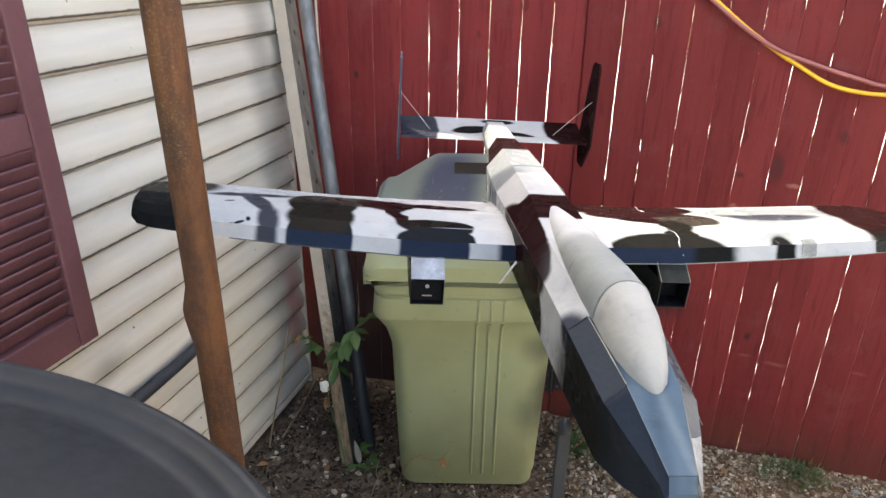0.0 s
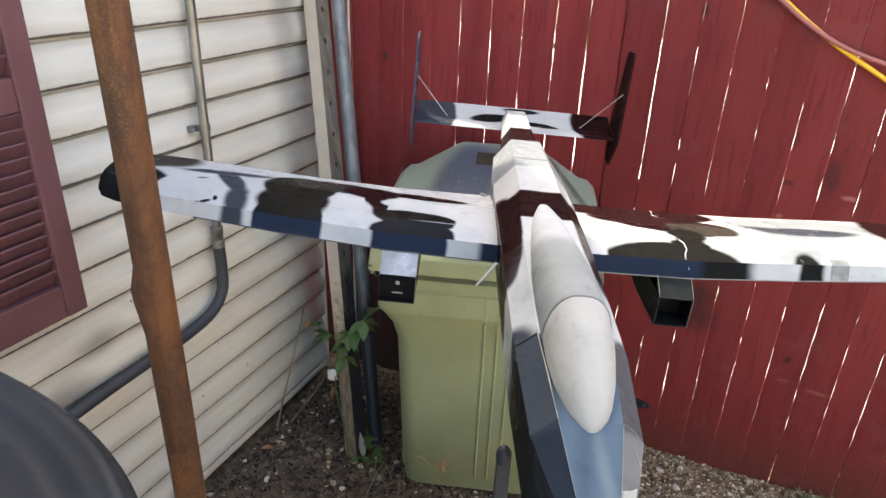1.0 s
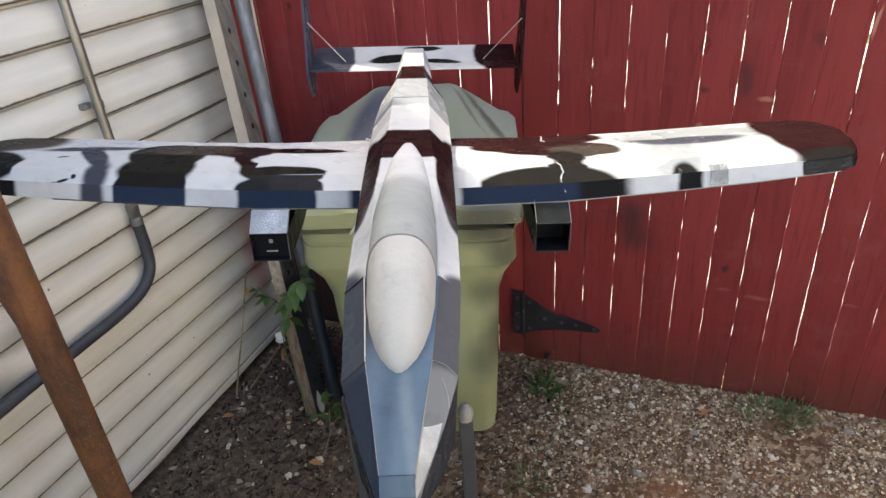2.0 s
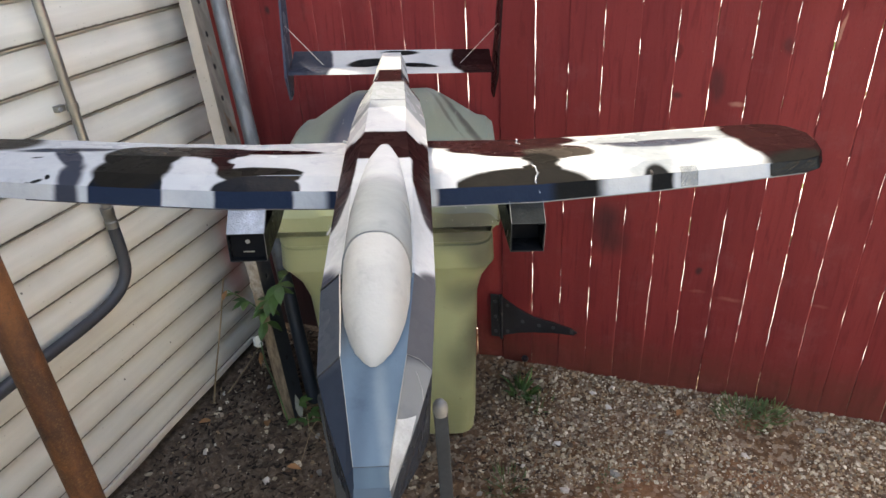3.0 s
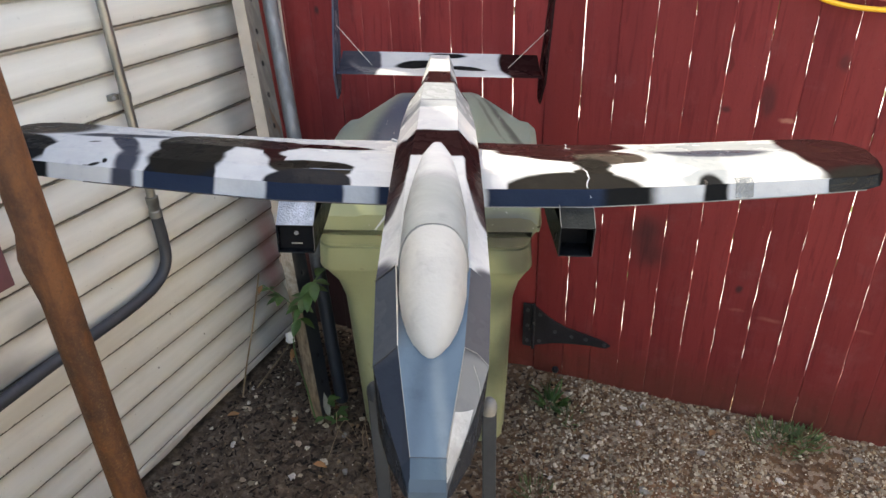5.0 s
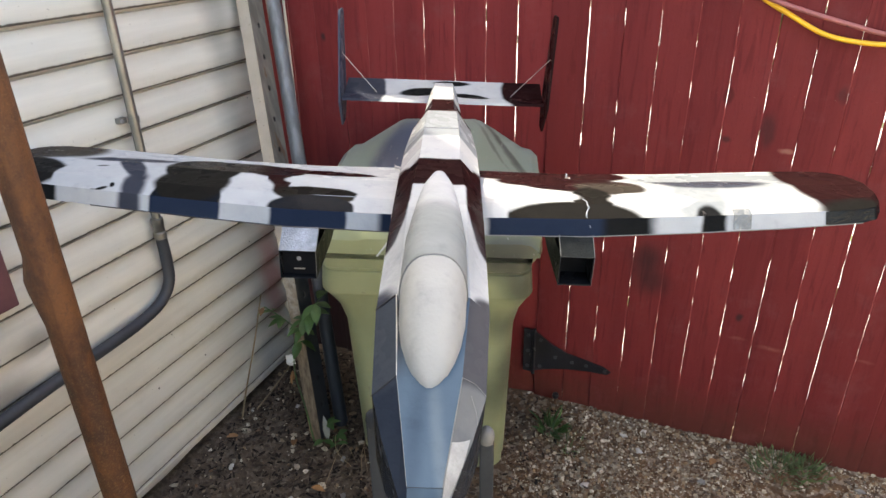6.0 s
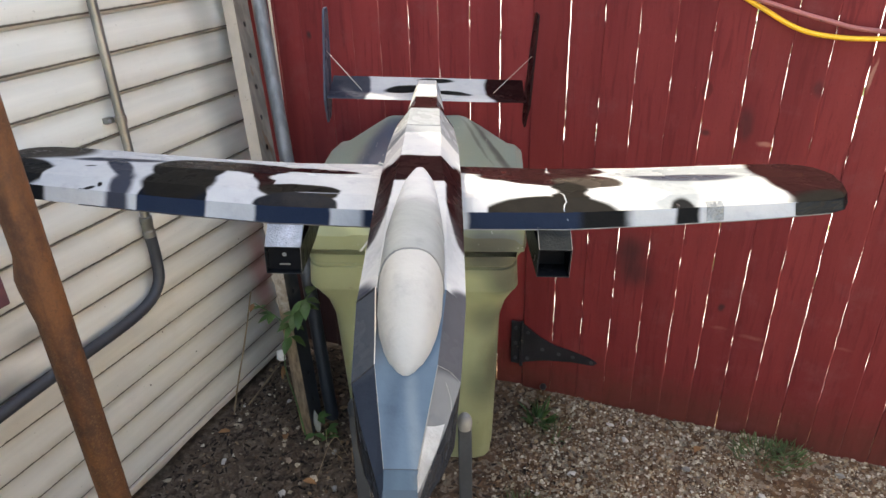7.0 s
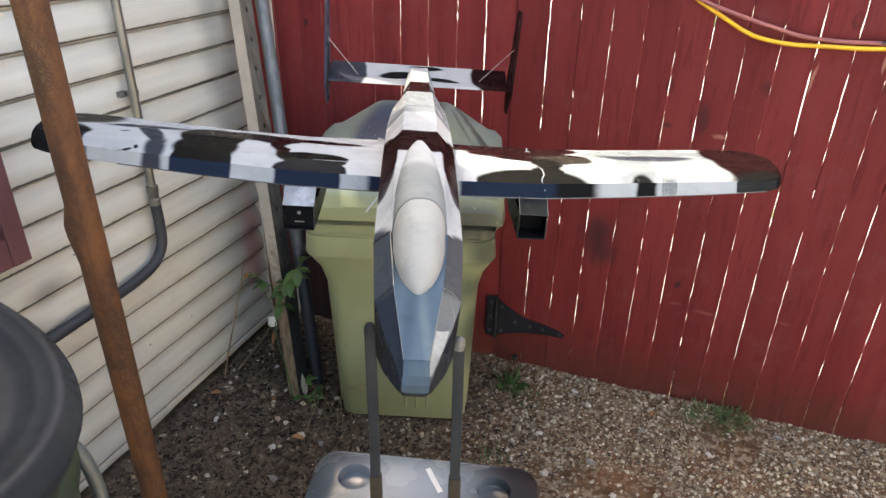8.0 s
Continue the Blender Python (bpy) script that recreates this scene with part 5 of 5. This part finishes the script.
# ---------- cables on the fence ----------
def cable(name, pts, r, mat, label):
    ob = part(name, tube(spline(pts, 8), r, 10), mat, None, smooth=60)
    return tagged(ob, label, "cable", group="cables over the fence")


cable("extension_cable", [(0.02, 2.09, 2.07), (0.10, 2.062, 1.75), (0.20, 2.05, 1.58), (0.30, 2.048, 1.49), (0.42, 2.048, 1.408), (0.497, 2.048, 1.364), (0.585, 2.048, 1.319), (0.679, 2.048, 1.302), (0.78, 2.048, 1.302), (0.92, 2.048, 1.306), (1.10, 2.05, 1.33), (1.30, 2.06, 1.42), (1.6, 2.08, 2.06)], 0.0062, M_YELLOW, "yellow extension cable draped over the red fence")
cable("extension_cable", [(0.00, 2.09, 2.07), (0.085, 2.05, 1.75), (0.19, 2.046, 1.58), (0.30, 2.04, 1.485), (0.42, 2.04, 1.412), (0.535, 2.04, 1.372), (0.645, 2.045, 1.341), (0.725, 2.048, 1.323), (0.86, 2.05, 1.318), (1.05, 2.05, 1.34), (1.28, 2.06, 1.46), (1.55, 2.08, 2.06)], 0.0058, M_PINK, "faded red extension cable draped over the fence")


# ---------- gravel ----------
def pebble_shape(rnd, r):
    """Eight-sided squashed stone."""
    pts = []
    for lat in (-0.55, 0.45):
        for k in range(5):
            a = 2 * math.pi * (k + rnd.random() * 0.5) / 5
            q = r * rnd.uniform(0.6, 1.35) * math.cos(lat)
            pts.append((q * math.cos(a), q * math.sin(a) * 0.8, r * 0.62 * math.sin(lat)))
    pts += [(0, 0, -r * 0.6), (rnd.uniform(-0.2, 0.2) * r, rnd.uniform(-0.2, 0.2) * r, r * rnd.uniform(0.5, 0.65))]
    faces = []
    for k in range(5):
        j = (k + 1) % 5
        faces += [(k, j, 5 + j, 5 + k), (10, j, k), (11, 5 + k, 5 + j)]
    return pts, faces


def make_gravel():
    rnd = random.Random(11)
    verts, faces = [], []
    count = 0
    while count < 58000:
        x, y = rnd.uniform(-1.07, 1.75), rnd.uniform(0.55, 2.07)
        dens = 0.045 + 0.955 * min(1, max(0, (x + 0.25 + 0.35 * noise.noise((x * 2.2, y * 2.2, 5))) / 0.5))
        if noise.noise((x * 3.1, y * 3.1, 9)) > 0.22:
            dens *= 0.16
        if rnd.random() > dens:
            continue
        count += 1
        r = 0.0020 + 0.0064 * rnd.random() ** 3.2
        if x < -0.2:
            r *= 1.35
        pts, fs = pebble_shape(rnd, r)
        ca, sa = math.cos(rnd.random() * 6.28), math.sin(rnd.random() * 6.28)
        tilt = rnd.uniform(-0.5, 0.5)
        base = len(verts)
        gz = ground_z(x, y) + r * rnd.uniform(0.1, 0.75)
        for px, py, pz in pts:
            verts.append((x + px * ca - py * sa, y + px * sa + py * ca, gz + pz + px * tilt))
        faces += [tuple(base + i for i in f) for f in fs]
    me = bpy.data.meshes.new("gravel")
    me.from_pydata(verts, [], faces)
    me.materials.append(M_PEBBLE)
    ob = new("gravel", me)
    return tagged(ob, "loose mixed gravel scattered over the soil", "gravel", kind="stuff")


make_gravel()


def make_chips():
    rnd = random.Random(31)
    verts, faces = [], []
    for _ in range(8200):
        x, y = rnd.uniform(-1.07, 0.25), rnd.uniform(0.75, 2.05)
        if rnd.random() < (x + 0.5) / 0.75:
            continue
        pts, fs = pebble_shape(rnd, rnd.uniform(0.0035, 0.0105))
        a = rnd.uniform(0, 6.283)
        ca, sa = math.cos(a), math.sin(a)
        long, tx, ty = rnd.uniform(0.9, 1.8), rnd.uniform(-0.5, 0.5), rnd.uniform(-0.5, 0.5)
        base = len(verts)
        gz = ground_z(x, y) + 0.004
        for px, py, pz in pts:
            px *= long
            py *= 0.6
            verts.append((x + px * ca - py * sa, y + px * sa + py * ca, gz + pz * 0.6 + px * tx + py * ty))
        faces += [tuple(base + i for i in f) for f in fs]
    me = bpy.data.meshes.new("wood_chips")
    me.from_pydata(verts, [], faces)
    me.materials.append(M_CHIP)
    return tagged(new("wood_chips", me), "dark crumbled wood chips and clods on the soil", "mulch", kind="stuff")


make_chips()


def make_stones():
    rnd = random.Random(5)
    spots = [(-1.055, 1.75), (-1.04, 1.62), (-0.72, 1.43), (-0.98, 1.52), (-0.88, 1.68), (-0.66, 1.30), (-0.80, 1.24), (-0.93, 1.36), (-0.52, 1.38), (-0.60, 1.52), (-0.40, 1.30), (0.24, 1.96), (0.30, 1.90), (0.67, 2.06), (0.16, 1.70), (0.35, 1.62), (0.50, 1.84), (0.22, 1.52), (0.62, 1.70), (0.08, 1.58), (0.80, 1.95), (0.95, 1.98), (0.44, 1.50), (0.02, 1.78), (-0.02, 1.44), (0.72, 1.80), (0.30, 2.00), (-0.72, 1.78), (-0.85, 1.86), (-0.58, 1.18)]
    for x, y in spots:
        pts, fs = pebble_shape(rnd, rnd.uniform(0.010, 0.017))
        bm = bmesh.new()
        vs = [bm.verts.new(p) for p in pts]
        for f in fs:
            bm.faces.new([vs[i] for i in f])
        bmesh.ops.subdivide_edges(bm, edges=bm.edges[:], cuts=1, smooth=0.6, use_grid_fill=True)
        g = M_STONES[rnd.randrange(len(M_STONES))]
        ob = part("stone", bm, g, None, smooth=35)
        ob.matrix_world = pose(x, y, ground_z(x, y) + 0.004, rnd.uniform(-12, 12), rnd.uniform(-12, 12), rnd.uniform(0, 360))
        tagged(ob, "small rounded stone lying on the soil", "stone", group="loose stones")


M_STONES = [plain("stone_gray", (0.24, 0.235, 0.22, 1), 0.85, scale=40), plain("stone_pale", (0.52, 0.49, 0.45, 1), 0.85, scale=40), plain("stone_tan", (0.36, 0.28, 0.21, 1), 0.85, scale=40)]
make_stones()


# ---------- plants ----------
def leaf(bm, base, direction, up, length, width, fold=0.25):
    """A folded, pointed leaf blade in eight faces."""
    d = Vector(direction).normalized()
    s = d.cross(Vector(up)).normalized()
    n = s.cross(d)
    b = Vector(base)
    mid, lft, rgt = [], [], []
    for t, w in ((0, 0.05), (0.25, 0.75), (0.5, 1.0), (0.75, 0.65), (1.0, 0.02)):
        c = b + d * (length * t) - n * (length * 0.25 * t * t)
        mid.append(bm.verts.new(c))
        lft.append(bm.verts.new(c + s * (width * w / 2) + n * (fold * width * w / 2)))
        rgt.append(bm.verts.new(c - s * (width * w / 2) + n * (fold * width * w / 2)))
    for i in range(4):
        bm.faces.new((mid[i], mid[i + 1], lft[i + 1], lft[i]))
        bm.faces.new((mid[i], rgt[i], rgt[i + 1], mid[i + 1]))


def compound(root, name, base, d, n, length, width, mat, rnd):
    """A spray of leaflets round one stalk end."""
    for k in range(n):
        bm = bmesh.new()
        a = (k - (n - 1) / 2) * (1.9 / max(1, n - 1)) if n > 1 else 0
        dd = Matrix.Rotation(a + rnd.uniform(-0.15, 0.15), 3, "Z") @ Vector(d)
        dd.z += rnd.uniform(-0.35, 0.2)
        leaf(bm, base, dd, (0, 0, 1), length * rnd.uniform(0.75, 1.1), width * rnd.uniform(0.8, 1.1))
        part(name, bm, mat, root, smooth=60)


def make_stake_vine():
    rnd = random.Random(21)
    sx, sy = -0.795, 1.655
    vine = empty("climbing_vine", Matrix.Translation((sx, sy, 0)), label="green leafy vine climbing the leaning post", category="plant")
    stem = spline([(0.060, -0.100, 0.0), (0.030, -0.082, 0.12), (-0.012, -0.058, 0.24), (-0.010, -0.035, 0.36), (0.03, -0.02, 0.44), (0.07, -0.01, 0.50), (0.11, 0.0, 0.55)], 6)
    part("stem", tube(stem, 0.0025, 6), M_LEAF, vine)
    part("stem", tube(spline([(0.0, -0.018, 0.38), (-0.05, -0.03, 0.43), (-0.12, -0.03, 0.46)], 5), 0.002, 6), M_LEAF, vine)
    for p, d, n, ln in (((0.11, 0.0, 0.55), (0.7, -0.2, 0.35), 3, 0.085), ((0.07, -0.01, 0.50), (0.5, -0.7, 0.1), 3, 0.07), ((0.05, -0.01, 0.47), (1.0, -0.3, -0.2), 2, 0.075), ((0.03, -0.02, 0.44), (-0.6, -0.8, 0.1), 3, 0.06),
                         ((0.01, -0.016, 0.40), (0.3, -1, -0.1), 3, 0.06), ((-0.05, -0.03, 0.43), (-0.5, -0.7, 0.2), 3, 0.055), ((0.012, -0.036, 0.36), (0.9, -0.4, -0.3), 2, 0.07), ((-0.09, -0.03, 0.45), (-0.7, 0.3, -0.1), 2, 0.05),
                         ((0.105, -0.075, 0.07), (0.8, 0.3, 0.35), 3, 0.045), ((0.10, -0.10, 0.02), (0.3, -1.0, 0.4), 2, 0.050), ((0.13, -0.06, 0.02), (1.0, -0.2, 0.5), 3, 0.045), ((0.15, -0.10, 0.02), (0.7, -0.8, 0.4), 2, 0.04)):
        compound(vine, "leaf", p, d, n, ln, ln * 0.5, M_LEAF, rnd)
    compound(vine, "dry_leaf", (-0.12, -0.03, 0.46), (-0.6, -0.4, -0.5), 3, 0.045, 0.018, M_LEAFDRY, rnd)
    compound(vine, "dry_leaf", (-0.02, -0.06, 0.25), (0.0, -0.4, -1.0), 3, 0.05, 0.014, M_LEAFDRY, rnd)
    bm = bmesh.new()
    leaf(bm, (0.102, -0.078, 0.0), (-0.25, 0.25, 1.0), (0.6, -0.7, 0.2), 0.085, 0.024, 0.5)
    part("pale_leaf", bm, M_PALELEAF, vine, "pale gray dried leaf standing upright", smooth=60)
    scrap = bmesh.new()
    bmesh.ops.create_icosphere(scrap, subdivisions=2, radius=1.0, matrix=pose(sx - 0.030, sy - 0.048, 0.28) @ Matrix.Diagonal((0.020, 0.008, 0.022, 1)))
    for v in scrap.verts:
        v.co += Vector((noise.noise(v.co * 70), noise.noise(v.co * 70 + Vector((3, 3, 3))), noise.noise(v.co * 70 + Vector((7, 1, 5))))) * 0.010
    tagged(part("paper_scrap", scrap, M_PAPER, None, smooth=30), "crumpled white scrap caught on the vine", "litter")


make_stake_vine()


def make_twigs():
    rnd = random.Random(8)
    dry = empty("dry_weed", Matrix.Translation((-0.50, 1.50, 0)), label="dry tangled weed stems beside the bin", category="plant")
    for pts in (((-0.02, 0.0, 0.0), (0.0, -0.02, 0.10), (0.05, -0.03, 0.19), (0.13, -0.02, 0.22)), ((0.0, 0.0, 0.0), (0.02, -0.03, 0.16), (0.09, -0.04, 0.20), (0.16, -0.05, 0.12)), ((-0.06, 0.0, 0.0), (-0.08, -0.04, 0.09), (-0.05, -0.08, 0.2)), ((-0.05, 0.02, 0.0), (-0.06, -0.03, 0.12), (-0.08, -0.12, 0.03)), ((0.02, 0.0, 0.17), (0.12, -0.02, 0.19), (0.16, -0.02, 0.24))):
        part("stem", tube(spline(pts, 5), 0.0011, 5), M_TWIG, dry)
    compound(dry, "dry_leaf", (0.14, -0.03, 0.21), (0.6, -0.4, -0.5), 3, 0.03, 0.012, M_LEAFDRY, rnd)
    cane = part("dry_cane", tube(spline([(-1.04, 1.56, 0.0), (-1.035, 1.60, 0.10), (-1.03, 1.68, 0.26), (-1.02, 1.74, 0.42)], 6), 0.003, 6), M_TWIG, None)
    tagged(cane, "thin dry cane leaning against the siding", "twig")
    fallen = part("fallen_stick", tube(spline([(-1.02, 1.62, 0.004), (-1.025, 1.80, 0.03), (-1.03, 1.90, 0.06)], 5), 0.003, 6), M_TWIG, None)
    tagged(fallen, "pale dry stick lying along the wall foot", "twig")
    for k, (x, y, r) in enumerate(((-1.03, 1.46, 40), (-0.78, 1.50, 120), (-0.62, 1.36, 10), (0.52, 1.92, 70))):
        bm = bmesh.new()
        leaf(bm, (x, y, ground_z(x, y) + 0.012), (math.cos(radians(r)), math.sin(radians(r)), 0.05), (0, 0, 1), 0.045, 0.024, 0.5)
        tagged(part("fallen_leaf", bm, M_LEAFDRY, None, smooth=60), "dry brown leaf lying on the soil", "leaf", group="fallen leaves")


make_twigs()


def tuft(x, y, n, spread, height, mat, label, rnd, broad=False):
    bm = bmesh.new()
    for _ in range(n):
        a = rnd.uniform(0, 6.283)
        q = spread * rnd.random() ** 0.7
        base = (q * math.cos(a), q * math.sin(a), 0)
        d = (math.cos(a) * rnd.uniform(0.2, 1.0), math.sin(a) * rnd.uniform(0.2, 1.0), rnd.uniform(0.4, 1.2))
        leaf(bm, base, d, (rnd.uniform(-1, 1), rnd.uniform(-1, 1), 0.2), height * rnd.uniform(0.5, 1.1), 0.014 if broad else 0.0045)
    ob = part("weed_tuft" if broad else "grass_tuft", bm, mat, None)
    ob.matrix_world = Matrix.Translation((x, y, ground_z(x, y)))
    return tagged(ob, label, "plant" if broad else "grass", kind="stuff")


rnd_g = random.Random(3)
tuft(0.00, 1.905, 34, 0.03, 0.085, M_LEAF, "green broad leaved weed growing through gravel", rnd_g, True)
tuft(0.07, 1.86, 26, 0.05, 0.06, M_GRASS, "sparse dry grass beside a weed", rnd_g)
tuft(0.73, 1.99, 150, 0.095, 0.05, M_GRASS, "low tuft of dull green grass at the fence foot", rnd_g)
tuft(0.80, 2.00, 90, 0.06, 0.045, M_GRASS, "low tuft of dull green grass at the fence foot", rnd_g)
tuft(0.04, 1.50, 60, 0.06, 0.045, M_GRASS, "thin patch of grass in the gravel", rnd_g)
tuft(0.33, 1.60, 16, 0.05, 0.03, M_GRASS, "thin patch of grass in the gravel", rnd_g)

# small dark knob on a stick at the gate foot
knob = empty("ground_stake", Matrix.Translation((-0.018, 2.045, 0)), label="short rusty stake with a dark knob at the gate foot", category="stake")
part("shaft", tube([(0, 0, -0.02), (0, 0, 0.03)], 0.004, 8), M_RUST, knob)
head = revolve([(0.0005, 0.024), (0.010, 0.028), (0.013, 0.036), (0.010, 0.045), (0.0005, 0.048)], 14)
part("knob", head, M_IRON, knob, smooth=50)


# ---------- leafy hedge behind the fence, seen through the gaps ----------
def make_hedge():
    rnd = random.Random(77)
    bm = bmesh.new()
    for _ in range(34):
        cx, cy, cz, q = rnd.uniform(-1.0, 1.3), rnd.uniform(2.45, 2.85), rnd.uniform(0.35, 1.75), rnd.uniform(0.08, 0.2)
        for _k in range(26):
            base = (cx + rnd.gauss(0, q * 0.6), cy + rnd.gauss(0, q * 0.5), cz + rnd.gauss(0, q * 0.7))
            d = (rnd.uniform(-1, 1), rnd.uniform(-1, 1), rnd.uniform(-0.4, 0.8))
            leaf(bm, base, d, (rnd.uniform(-1, 1), rnd.uniform(-1, 1), 1.0), rnd.uniform(0.05, 0.10), rnd.uniform(0.025, 0.05))
    for _ in range(9):
        x, y = rnd.uniform(-1.0, 1.3), rnd.uniform(2.5, 2.8)
        tube(spline([(x, y, 0), (x + rnd.uniform(-0.1, 0.1), y, 0.7), (x + rnd.uniform(-0.2, 0.2), y, 1.5)], 4), 0.006, 5, bm=bm)
    return tagged(part("hedge", bm, M_BUSH, None), "loose leafy green hedge growing behind the fence", "hedge", kind="stuff")


make_hedge()
